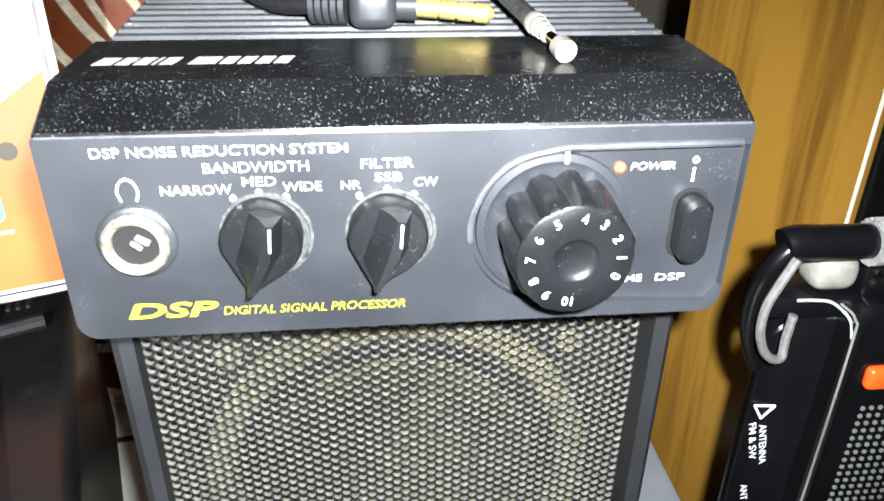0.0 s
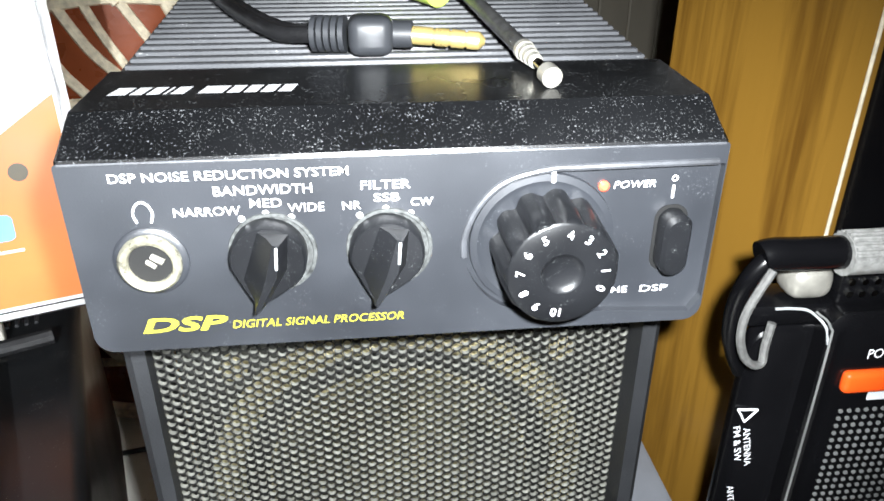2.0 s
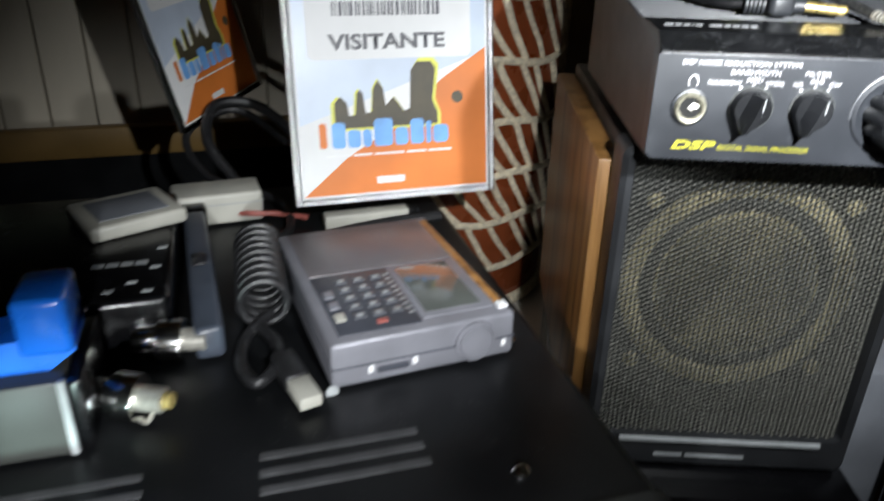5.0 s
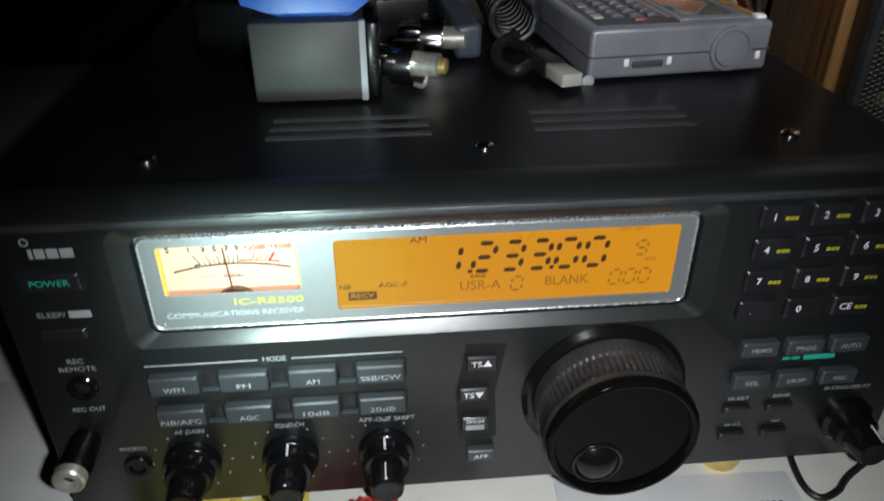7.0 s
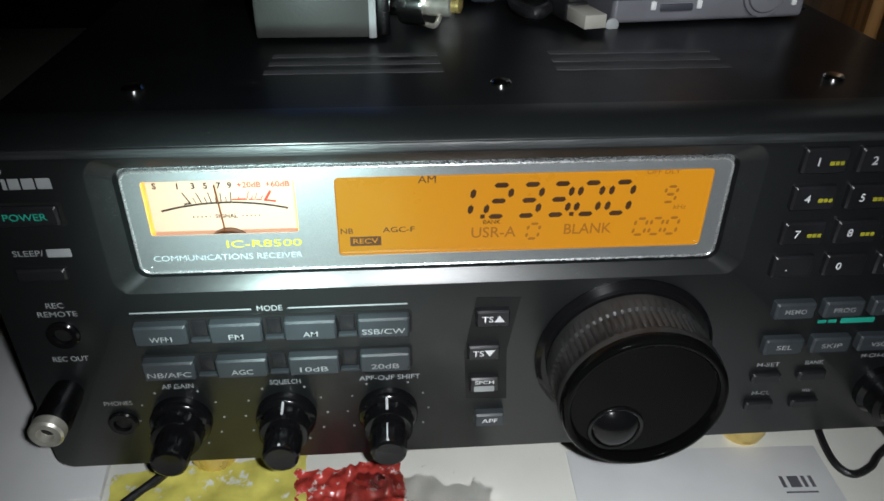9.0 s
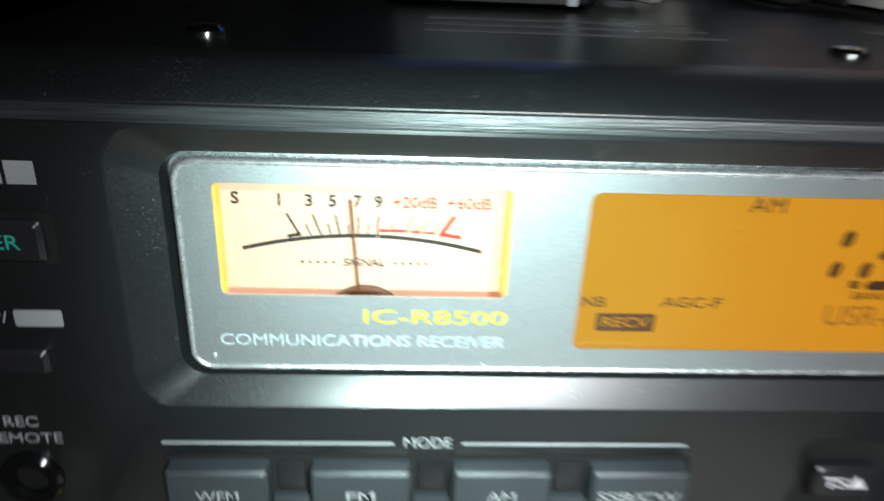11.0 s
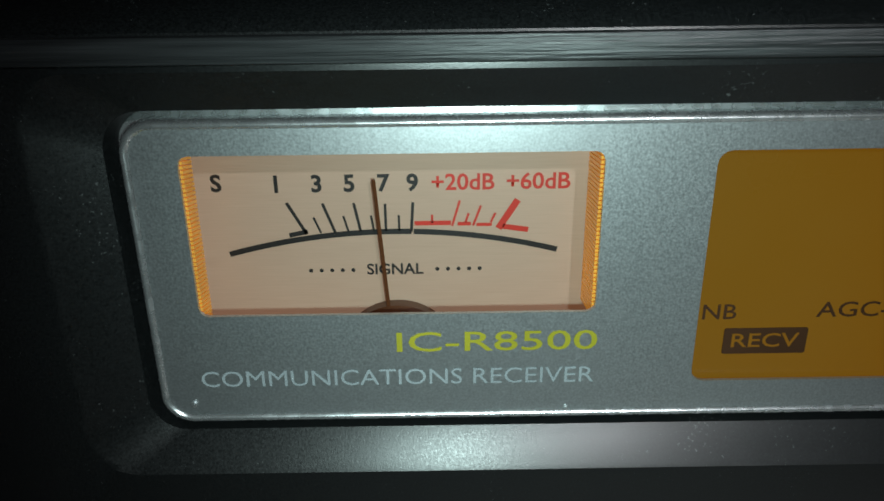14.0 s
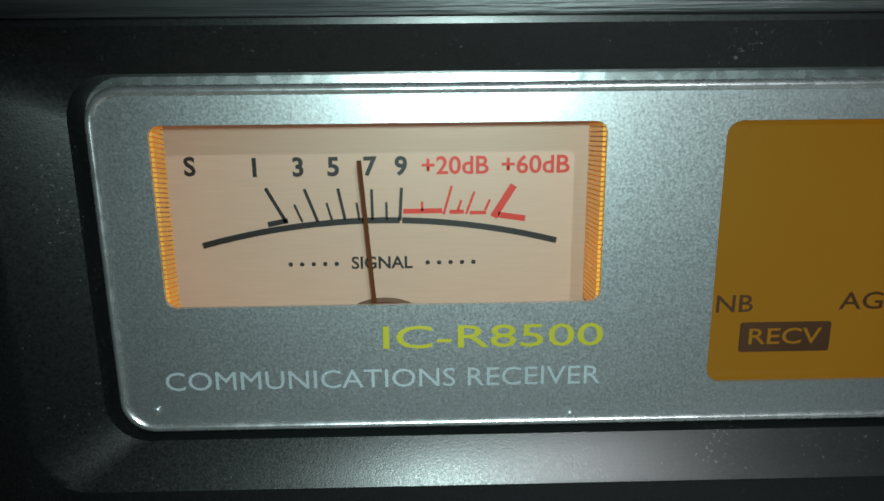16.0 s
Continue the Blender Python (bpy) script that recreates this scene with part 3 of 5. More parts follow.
    key(-17.4, 102.2, 15.4, 5.4, DARKKEY, "POWER", GREEN, 1.9, 1.6, 10.4)
    write("SLEEP/", -20.4, 91.0, -0.1, 1.7, DIMINK, front, width=7.6)
    part("set_tag", slab(bmesh.new(), rr(-15.8, 89.8, -9.8, 92.2, 0.3, 2), -0.12, 0.1), DIMINK, front)
    key(-18.2, 85.2, 12.4, 3.6, DARKKEY, tall=1.8)
    write("REC", -18.2, 74.6, -0.1, 1.7, DIMINK, front, width=4.6)
    write("REMOTE", -18.2, 71.8, -0.1, 1.7, DIMINK, front, width=10.2)
    write("REC OUT", -18.6, 56.4, -0.1, 1.7, DIMINK, front, width=9.6)
    write("PHONES", -9.6, 39.0, -0.1, 1.6, DIMINK, front, width=8.0)
    for x, z in ((-18.3, 65.0), (-9.6, 31.5)):
        bm = lathe(bmesh.new(), x, z, [(4.4, 0.5), (4.4, -0.8), (3.9, -1.3), (2.6, -1.3), (2.3, 0.2)], 24)
        j = part("jack_socket", bm, GLOSS, front)
        part("socket_hole", lathe(bmesh.new(), x, z, [(1.8, 0.3), (1.8, -0.3)], 16), FLATBLACK, j)

    # mode keys
    bm = bmesh.new()
    box(bm, (0.2, -0.12, 71.0), (32.6, 0.1, 71.4))
    box(bm, (42.4, -0.12, 71.0), (75, 0.1, 71.4))
    part("mode_rule", bm, DIMINK, front)
    write("MODE", 37.5, 71.3, -0.1, 1.8, DIMINK, front, width=6.8)
    for row, z in ((("WFM", "FM", "AM", "SSB/CW"), 65.2), (("NB/AFC", "AGC", "10dB", "20dB"), 52.6)):
        well_shade(0.2, z - 4.0, 76.2, z + 4.0)
        for i, s in enumerate(row):
            x = 8 + i * 20.1
            key(x, z, 14.2, 6.4, KEY, s, DIMINK, 1.75, 3.2, min(12.4, 2.0 * len(s)), -1.0)
            if i < 3:
                x += 10.05
                part("key_window", B((x - 2.0, -0.6, z - 2.0), (x + 2.0, 0.2, z + 3.2), 0.3), DARKKEY, front)
                part("key_divider", B((x - 2.6, -1.6, z - 3.6), (x + 2.6, 0.2, z - 2.7), 0.2), KEY, front)

    # three twin knobs
    for s, x, turn in (("AF GAIN", 7.5, 215), ("SQUELCH", 38.2, 90), ("APF-O-IF SHIFT", 68.6, 92)):
        write(s, x + 0.8, 44.6, -0.1, 1.75, DIMINK, front, width=1.28 * len(s))
        bm = bmesh.new()
        for i in range(11):
            a = radians(-60 + 30 * i)
            c = circle(x + 12.2 * math.cos(a), 31.8 + 12.2 * math.sin(a), 0.35, 8)
            slab(bm, c, -0.12, 0.05)
        part("knob_ticks", bm, DIMINK, front)
        bm = lathe(bmesh.new(), x, 31.8, [(8.9, 0.3), (8.9, -2.6), (8.4, -3.4), (7.5, -4.0), (7.2, -8.4), (6.9, -9.0), (5.6, -9.2)], 48, 24, 0.35, (3, 4))
        outer_k = part("knob", bm, GLOSS, front, "black twin knob")
        bm = lathe(bmesh.new(), x, 31.8, [(5.5, -9.0), (5.3, -16.6), (4.9, -17.6), (4.2, -18.0), (0.6, -17.6)], 48, 18, 0.3, (0, 1))
        inner_k = part("inner_knob", bm, GLOSS, outer_k)
        a = radians(turn)
        bm = bmesh.new()
        rod(bm, (x + 5.0 * math.cos(a), -11.0, 31.8 + 5.0 * math.sin(a)), (x + 4.8 * math.cos(a), -17.4, 31.8 + 4.8 * math.sin(a)), 0.45, 8)
        rod(bm, (x + 8.2 * math.cos(a), -2.2, 31.8 + 8.2 * math.sin(a)), (x + 7.2 * math.cos(a), -7.4, 31.8 + 7.2 * math.sin(a)), 0.4, 8)
        part("pointer", bm, WHITEINK, inner_k)

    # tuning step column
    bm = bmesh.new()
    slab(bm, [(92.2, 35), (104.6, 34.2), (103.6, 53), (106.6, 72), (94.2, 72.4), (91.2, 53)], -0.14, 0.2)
    part("key_well", bm, FLATBLACK, front)
    key(98.8, 66.4, 9.6, 5.4, DARKKEY, "TS\u25b2", WHITEINK, 2.0, 2.6, 6.4)
    key(96.6, 54.2, 9.2, 5.0, DARKKEY, "TS\u25bc", WHITEINK, 2.0, 2.6, 6.4)
    k = key(97.2, 42.0, 8.8, 5.2, DARKKEY, "SPCH", WHITEINK, 1.3, 2.6, 5.6, 1.2)
    part("lock_tag", slab(bmesh.new(), rr(94.2, 39.8, 100.2, 41.8, 0.3, 2), -2.72, -2.5), DIMINK, k)
    key(99.4, 27.6, 9.0, 5.0, KEY, "APF", WHITEINK, 1.7, 2.8, 4.8)

    # main dial
    cx, cz = 138.6, 50.2
    part("dial_skirt", lathe(bmesh.new(), cx, cz, [(26.5, 0.3), (26.5, -0.8), (25.0, -2.2), (22.0, -2.4)], 72), GLOSS, front)
    bm = lathe(bmesh.new(), cx, cz, [(22.0, -2.0), (23.4, -3.0), (23.4, -8.6), (22.9, -9.2), (22.9, -16.6), (23.4, -17.2), (23.4, -18.4), (23.0, -19.4)], 216, 72, 0.55, (3, 4))
    dial = part("tuning_dial", bm, RUBBER, front, "large ribbed rubber tuning dial", smooth=50)
    bm = lathe(bmesh.new(), cx, cz, [(23.1, -19.0), (23.0, -21.4), (22.4, -22.4), (21.4, -22.6), (20.6, -22.0), (20.1, -20.3), (10, -20.1), (1, -20.0)], 96)
    cap = part("dial_cap", bm, DIALFACE, dial, "glossy black dial face", smooth=50)
    bm = lathe(bmesh.new(), cx - 6.5, cz - 10.2, [(8.2, -19.9), (8.0, -20.6), (7.5, -20.8), (6.9, -20.5), (6.0, -21.4), (4.4, -22.5), (2.4, -23.2), (0.4, -23.4)], 40)
    part("finger_dimple", bm, GLOSS, cap, smooth=60)

    # keypad and memory keys
    for r, row in enumerate((("1", "2", "3"), ("4", "5", "6"), ("7", "8", "9"), (".", "0", "CE"))):
        for c, s in enumerate(row):
            x, z = 181.8 + c * 14.9, 112.2 - r * 10.7
            k = key(x, z, 11.6, 7.0, DARKKEY, tall=2.2)
            write(s, x - 2.0, z, -2.28, 2.3, WHITEINK, k, bold=0.01)
            if s not in ".0":
                part("key_legend", bars(bmesh.new(), x + 1.0, z - 0.4, -2.28, [1.2, 1.0, 1.0], 1.1, 0.3), YELLOW, k, smooth=0)
    for row, z, m_ in ((("MEMO", "PROG", "AUTO"), 65.0, KEY), (("SEL", "SKIP", "VSC"), 51.8, KEY)):
        for c, s in enumerate(row):
            key(186.4 + c * 14.6, z, 11.8, 5.6, m_, s, DIMINK, 1.6, 2.8, 1.6 * len(s))
    part("scan_tag", slab(bmesh.new(), rr(203, 58.2, 213.4, 60.0, 0.3, 2), -0.12, 0.1), GREEN, front)
    part("scan_word", bars(bmesh.new(), 196.0, 59.1, -0.1, [2.6, 2.6], 1.2, 0.5), GREEN, front, smooth=0)
    for s, x, z in (("M-SET", 185.0, 43.0), ("BANK", 199.6, 43.2), ("M-CL", 185.4, 31.4), ("MW", 200.2, 31.6)):
        write(s, x, z, -0.1, 1.5, DIMINK, front, width=1.45 * len(s))
        key(x, z - 4.6, 9.0, 3.4, DARKKEY, tall=1.6)
    write("M-CH-O-DELAY", 222, 45.0, -0.1, 1.5, DIMINK, front, width=16)
    bm = lathe(bmesh.new(), 224.5, 31.6, [(8.9, 0.3), (8.9, -2.6), (7.5, -4.0), (7.2, -8.4), (5.6, -9.2), (5.3, -16.6), (4.6, -17.8), (0.6, -17.6)], 48)
    k = part("knob", bm, GLOSS, front, "black twin knob")
    part("pointer", rod(bmesh.new(), (226.6, -10, 36.6), (226.4, -17, 36.4), 0.45, 8), WHITEINK, k)

    # cover details: louvres, screws, rear vents, feet
    # louvre ridges, paler than the cover
    for x0, x1 in ((36, 88), (121, 174)):
        for i in range(3):
            y = 43.4 + i * 7.6
            bm = bmesh.new()
            box(bm, (x0 + i * 0.5, y, 120.6), (x1 - i * 0.4, y + 3.4, 121.98), 0.2, 1)
            part("louvre", bm, LOUVRE, cover, "pale louvre ridge")
    for i in range(14):
        x = 178 + i * 3.4
        part("vent_slat", B((x, 246, 120.9), (x + 1.7, 264, 122.6), 0.4, 1), FRAMEPL, cover)
    for x in (3, 103, 199.5):
        s = lathe(bmesh.new(), 0, 0, [(3.0, 0), (3.0, -0.9), (2.4, -1.5), (0.7, -1.7)], 20)
        bmesh.ops.transform(s, matrix=Matrix.Translation((x, 32.5, 121.6)) @ Matrix.Rotation(radians(-90), 4, "X"), verts=s.verts)
        part("screw", s, CHROME, cover, "bright screw head")
    for x, y in ((10, 14), (192, 14), (10, 285), (192, 285)):
        s = lathe(bmesh.new(), 0, 0, [(7, 0), (8, -3), (8, -11), (6.5, -13.2)], 24)
        bmesh.ops.transform(s, matrix=Matrix.Translation((x, y, 0)) @ Matrix.Rotation(radians(-90), 4, "X"), verts=s.verts)
        part("foot", s, GOLD if y < 20 else RUBBER, rx)
    return rx


receiver()

# plug with its lead in the front socket of the receiver
plug = thing("audio_plug", at(0, 0, 0), "black audio plug with chrome ring in the receiver's socket", "plug")
bm = lathe(bmesh.new(), -21.4, 46, [(4.2, -1.4), (4.6, -4), (5.0, -14), (4.6, -15.5)], 28)
part("plug_body", bm, BLACKPL, plug)
bm = lathe(bmesh.new(), -21.4, 46, [(4.6, -15.2), (4.6, -18.2), (4.0, -18.8), (2.4, -18.8), (2.1, -16.5)], 28)
part("ring", bm, NICKEL, plug, "bright nickel ring")
part("bore", lathe(bmesh.new(), -21.4, 46, [(2.0, -16.4), (1.9, -16.6)], 16), FLATBLACK, plug)
bm = tube(bmesh.new(), [(8, 26, 1.7), (-6, 5, 1.7), (-16, -7, 1.7), (-34, -34, 1.7), (-74, -84, 1.7)], 1.6)
solo("cable", bm, CABLE, Matrix(), "thin black audio lead lying on the table", "cable")
bm = tube(bmesh.new(), [(224, 26, 1.4), (218.6, 10, 1.4), (216.8, -3, 1.4), (220, -8.6, 1.4), (228, -6, 1.4), (237, 1, 1.4), (268, 18, 1.4)], 1.3)
solo("cable", bm, CABLE, Matrix(), "thin black cable loop by the receiver", "cable")

# ---- papers and packets on the table ----
bm = B((0, 0, 0), (86, 60, 0.4), 0.1)
card = thing("printed_card", at(126, -52, 0.3, 0, 0, -2), "white printed card lying upside down on the table", "card")
part("sheet", bm, PAPER, card)
bm = bmesh.new()
for x, w in ((68, 1.2), (70.6, 3.6), (75.2, 1.2), (77.6, 1.2)):
    box(bm, (x, 42.5, 0.4), (x + w, 47, 0.5))
box(bm, (68, 40.2, 0.4), (78.5, 40.8, 0.5))
part("print_bars", bm, GREYPRINT, card)
solo("paper_sheet", B((0, 0, 0), (70, 90, 3), 0.6), PAPER, at(-92, -10, 0, 0, 0, 6), "white paper pad on the table", "paper")
solo("paper_sheet", B((0, 0, 0), (110, 80, 0.5), 0.1), PAPER, at(-150, -70, 0.0, 0, 0, -12), "white paper sheet on the table", "paper")


def crumpled(name, w, d, h, material, m, label, category, seed):
    rnd = random.Random(seed)
    bm = bmesh.new()
    nx, ny = 26, 18
    g = [[bm.verts.new((w * i / nx, d * j / ny, 0.4 + h * max(0, noise.noise((i * 0.33 + seed, j * 0.33, 0)) + 0.35 * noise.noise((i * 0.9, j * 0.9, seed)) + 0.25))) for j in range(ny + 1)] for i in range(nx + 1)]
    for i in range(nx):
        for j in range(ny):
            bm.faces.new((g[i][j], g[i + 1][j], g[i + 1][j + 1], g[i][j + 1]))
    for v in bm.verts:
        v.co.x += rnd.uniform(-0.6, 0.6)
        v.co.y += rnd.uniform(-0.6, 0.6)
    return solo(name, bm, material, m, label, category, smooth=75)


crumpled("paper_sheet", 62, 50, 2.2, YELLOWPAPER, at(-18, -42, 0, 0, 0, 4), "creased yellow printed leaflet on the table", "paper", 3)
crumpled("wrapper", 34, 20, 4, REDPACK, at(40, -16, 0, 0, 0, 8), "crumpled red and white packet on the table", "packet", 5)
crumpled("plastic_bag", 46, 40, 9, BAG, at(48, -36, 0.6, 0, 0, -14), "crumpled clear plastic bag on the table", "bag", 8)

# ---- signal processor unit on its loudspeaker ----
DSP = at(255.9, 80.0, 0, 0, 0, -19)


def processor():
    u = thing("signal_processor", DSP, "dusty black noise filter unit with knobs on a loudspeaker", "audio processor")
    W = 107.5
    # case: outline of the side (y back, z up) drawn along x
    bm = bmesh.new()
    side = [(0, 206), (0, 240), (4.0, 244.4), (28, 245.6), (28.01, 245.2), (95, 251), (138, 254.1), (140, 252), (140, 206)]
    rows = [[bm.verts.new((x, y, z)) for y, z in side] for x in (1.0, W - 1.0)]
    for i in range(len(side)):
        j = (i + 1) % len(side)
        bm.faces.new((rows[0][i], rows[0][j], rows[1][j], rows[1][i]))
    bm.faces.new(rows[0])
    bm.faces.new(rows[1])
    part("case", bm, CASESIDE, u, "brownish black case", smooth=0)
    # dusty front strip and sloped brow
    bm = bmesh.new()
    sec = [(-4.15, 240.55), (-3.95, 241.0), (4.3, 245.85), (4.9, 246.08), (28.4, 246.9), (28.4, 245.0), (3.0, 243.2), (0, 239)]
    cols = []
    for x, k in ((0.3, 0), (0.8, 1), (W - 0.8, 1), (W - 0.3, 0)):
        cols.append([bm.verts.new((x if k else x + (0.6 if x < 50 else -0.6) * (z > 245), y + (0.0 if k else 0.4), z - (0.0 if k else 0.15))) for y, z in sec])
    for a, b in zip(cols, cols[1:]):
        for i in range(len(sec)):
            j = (i + 1) % len(sec)
            bm.faces.new((a[i], a[j], b[j], b[i]))
    bm.faces.new(cols[0])
    bm.faces.new(cols[-1])
    brow = part("top_strip", bm, DUSTY, u, "black top strip strewn with dust", smooth=12)
    # maker's mark as plain slanted shapes
    x = 4.4
    for w in (3.4, 2.5, 2.6, 0.9, 2.7, 0, 4.6, 2.6, 2.6, 2.7, 2.7):
        if w:
            q = [(x, 12.9), (x + w - 0.4, 12.9), (x + w + 0.6, 17.2), (x + 1.0, 17.2)]
            bm = bmesh.new()
            bm.faces.new([bm.verts.new((a, b, 246.1 + 0.0342 * (b - 5.0) + 0.06)) for a, b in q])
            part("maker_mark", bm, WHITEINK, brow, smooth=0)
            x += w + 0.25
        else:
            x += 1.6
    # ribs of the top
    for i in range(26):
        y = 29.6 + i * 4.25
        z = 245.4 + (y - 30) * 0.0862 if y < 95 else 251 + (y - 95) * 0.0728
        part("rib", B((1.6, y, z - 0.8), (W - 1.6, y + 2.5, z + 1.0), 0.5, 2), RIBS, u)
    # front panel with the pocket round the volume knob
    cx, cz, r = 77.0, 223.2, 13.6
    pocket = [(W - 0.9, cz - 11.0), (W - 0.9, cz + 13.2)] + [(cx + r * math.cos(radians(a)), cz + r * math.sin(radians(a))) for a in range(84, 282, 6)]
    pocket = [(W - 2.2, 208.0), (W - 0.25, 211.0), (W - 0.25, 236.8)] + pocket[2:]
    outl = rr(0, 206.2, W, 240.5, 0.7, 5)[:12] + rr(0, 206.2, W, 240.5, 3.2, 5)[12:]
    bm = sheet(bmesh.new(), outl, [pocket], -4.2, 1.6)
    loft(bm, [(outl, -4.2), (outl, 3.0)])
    front = part("front_panel", bm, CASE, u, "black moulded front panel", smooth=25)
    # paler tube along the top edge: the highlight is put into its colour
    part("worn_edge", tube(bmesh.new(), [(0.8, -4.05, 240.3), (W - 0.8, -4.05, 240.3)], 0.3, 8), EDGEGLINT, front, "top edge with a highlight in its colour")
    part("pocket_floor", slab(bmesh.new(), pocket, -2.6, -1.0), CASE, front)
    # lip in the same paler grey, its bright edge painted in
    bm = bmesh.new()
    tube(bm, [(W - 1.6, -4.2, 237.2), (96, -4.3, 237.2), (83, -4.3, 237.1), (77, -4.3, 236.9), (70, -4.3, 235.0), (65.6, -4.3, 230.8), (63.4, -4.3, 225.5), (63.3, -4.2, 221.5)], 0.6, 8)
    part("pocket_lip", bm, EDGEGLINT, front)
    f = -4.3
    write("DSP NOISE REDUCTION SYSTEM", 26.2, 238.1 - 0.2, f, 1.5, WHITEINK, front, width=36.8, bold=0.006)
    write("BANDWIDTH", 31.0, 235.2, f, 1.6, WHITEINK, front, width=15.4, bold=0.006)
    write("FILTER", 50.4, 235.3, f, 1.5, WHITEINK, front, width=8.0, bold=0.006)
    write("NARROW", 21.9, 231.8, f, 1.5, WHITEINK, front, width=10.4, bold=0.005)
    write("MED", 31.2, 232.9, f, 1.5, WHITEINK, front, width=5.0, bold=0.005)
    write("WIDE", 37.5, 231.9, f, 1.5, WHITEINK, front, width=5.8, bold=0.005)
    write("NR", 44.8, 231.9, f, 1.4, WHITEINK, front, width=3.0, bold=0.005)
    write("SSB", 50.5, 233.1, f, 1.4, WHITEINK, front, width=4.2, bold=0.005)
    write("CW", 56.2, 232.1, f, 1.4, WHITEINK, front, width=3.6, bold=0.005)
    write("POWER", 92.6, 233.0, -2.7, 1.3, WHITEINK, front, width=7.4, slant=0.15, bold=0.005)
    write("VOLUME", 88.8, 212.4, -2.7, 1.35, WHITEINK, front, width=9.6, bold=0.005)
    write("DSP", 98.6, 212.4, -2.7, 1.35, WHITEINK, front, width=5.2, bold=0.005)
    write("DSP", 15.4, 211.0, f, 2.7, YELLOW, front, width=14.4, slant=0.25, bold=0.03)
    write("DIGITAL SIGNAL PROCESSOR", 38.0, 210.5, f, 1.55, YELLOW, front, width=29.6, slant=0.22)
    bm = bmesh.new()
    for x, z in ((27.1, 230.4), (31.0, 231.2), (35.0, 230.4), (46.0, 230.2), (50.3, 231.2), (54.4, 230.2)):
        slab(bm, circle(x, z, 0.55, 12), f, f + 0.05)
    part("scale_dots", bm, WHITEINK, front)
    # headphone sign
    bm = bmesh.new()
    tube(bm, [(10.9, f, 230.4), (10.5, f, 231.9), (11.0, f, 233.3), (12.0, f, 233.9), (13.0, f, 233.3), (13.5, f, 231.9), (13.1, f, 230.4)], 0.2, 6)
    part("headphone_sign", bm, WHITEINK, front)
    # headphone socket
    bm = lathe(bmesh.new(), 12.0, 223.6, [(6.0, -3.8), (6.0, -4.6), (5.6, -4.9), (5.1, -5.0)], 40)
    ring = part("socket_ring", bm, CASE, front)
    bm = lathe(bmesh.new(), 12.0, 223.6, [(5.0, -4.2), (5.0, -6.0), (4.5, -6.5), (3.9, -6.4), (3.5, -5.8), (3.4, -4.6)], 40)
    part("socket_bush", bm, SOCKET, ring, "worn nickel socket bush", smooth=50)
    part("socket_hole", lathe(bmesh.new(), 12.0, 223.6, [(3.45, -4.9), (3.4, -5.25)], 20), FLATBLACK, ring)
    part("socket_spring", rod(bmesh.new(), (12.3, -5.2, 224.9), (14.2, -5.6, 223.9), 0.55, 8), NICKEL, ring)
    part("socket_spring", rod(bmesh.new(), (11.4, -5.2, 224.0), (12.9, -5.7, 223.1), 0.4, 8), NICKEL, ring)
    # pointer knobs
    for x in (31.0, 50.2):
        z = 224.3
        part("knob_recess", lathe(bmesh.new(), x + 0.5, z - 0.3, [(7.3, -4.1), (7.2, -4.5), (6.7, -4.6), (6.5, -4.4)], 36), DUSTRING, front, "grey dusty collar")
        tip = [(x + 6.2 * math.cos(radians(a)), z + 6.2 * math.sin(radians(a))) for a in range(-62, 204, 14)] + [(x - 3.6, z - 6.6), (x - 2.6, z - 8.4), (x - 0.9, z - 7.9)]
        inn = [(x + (px - x) * 0.93, z + (pz - z) * 0.95) for px, pz in tip]
        bm = loft(bmesh.new(), [(tip, -4.5), (tip, -7.4), (inn, -8.2)], False, True)
        k = part("selector_knob", bm, KNOB, front, "dusty black pointer knob", smooth=40)
        base = [(x - 1.2, z + 5.4), (x + 3.6, z + 4.8), (x + 3.0, z - 1.4), (x - 0.9, z - 7.7), (x - 2.6, z - 8.1), (x - 4.2, z - 3.0)]
        mid = [(x + 0.4, z + 5.1), (x + 3.1, z + 4.6), (x + 2.5, z - 1.3), (x - 1.2, z - 7.5), (x - 2.6, z - 7.8), (x - 2.0, z - 2.4)]
        crest = [(x + 1.5, z + 4.6), (x + 2.4, z + 4.4), (x + 1.6, z - 1.2), (x - 1.6, z - 7.1), (x - 2.4, z - 7.2), (x - 0.2, z - 1.6)]
        part("fin", loft(bmesh.new(), [(base, -8.1), (mid, -9.8), (crest, -11.6)], False, True), KNOB, k, smooth=50)
        part("pointer", loft(bmesh.new(), [([(x + 1.75, z + 4.2), (x + 1.5, z + 0.3), (x + 1.95, z + 0.3), (x + 2.25, z + 4.2)], -11.66), ([(x + 1.75, z + 4.2), (x + 1.5, z + 0.3), (x + 1.95, z + 0.3), (x + 2.25, z + 4.2)], -11.5)], True, True), DIMINK, k)
    # volume knob
    part("dial_ring", lathe(bmesh.new(), cx, cz, [(12.8, -2.4), (12.6, -3.4), (11.4, -3.6), (10.2, -3.0)], 64), CASE, front)
    kx, kz = 77.8, 223.0
    bm = lathe(bmesh.new(), kx, kz, [(10.0, -2.4), (9.9, -8.0), (9.5, -13.6), (9.0, -14.4), (8.6, -14.7), (3.6, -14.7), (3.4, -14.4), (2.4, -13.9), (0.5, -13.7)], 110, 11, 1.25, (0, 2))
    k = part("volume_knob", bm, KNOB, front, "fluted black volume knob with white numerals", smooth=40)
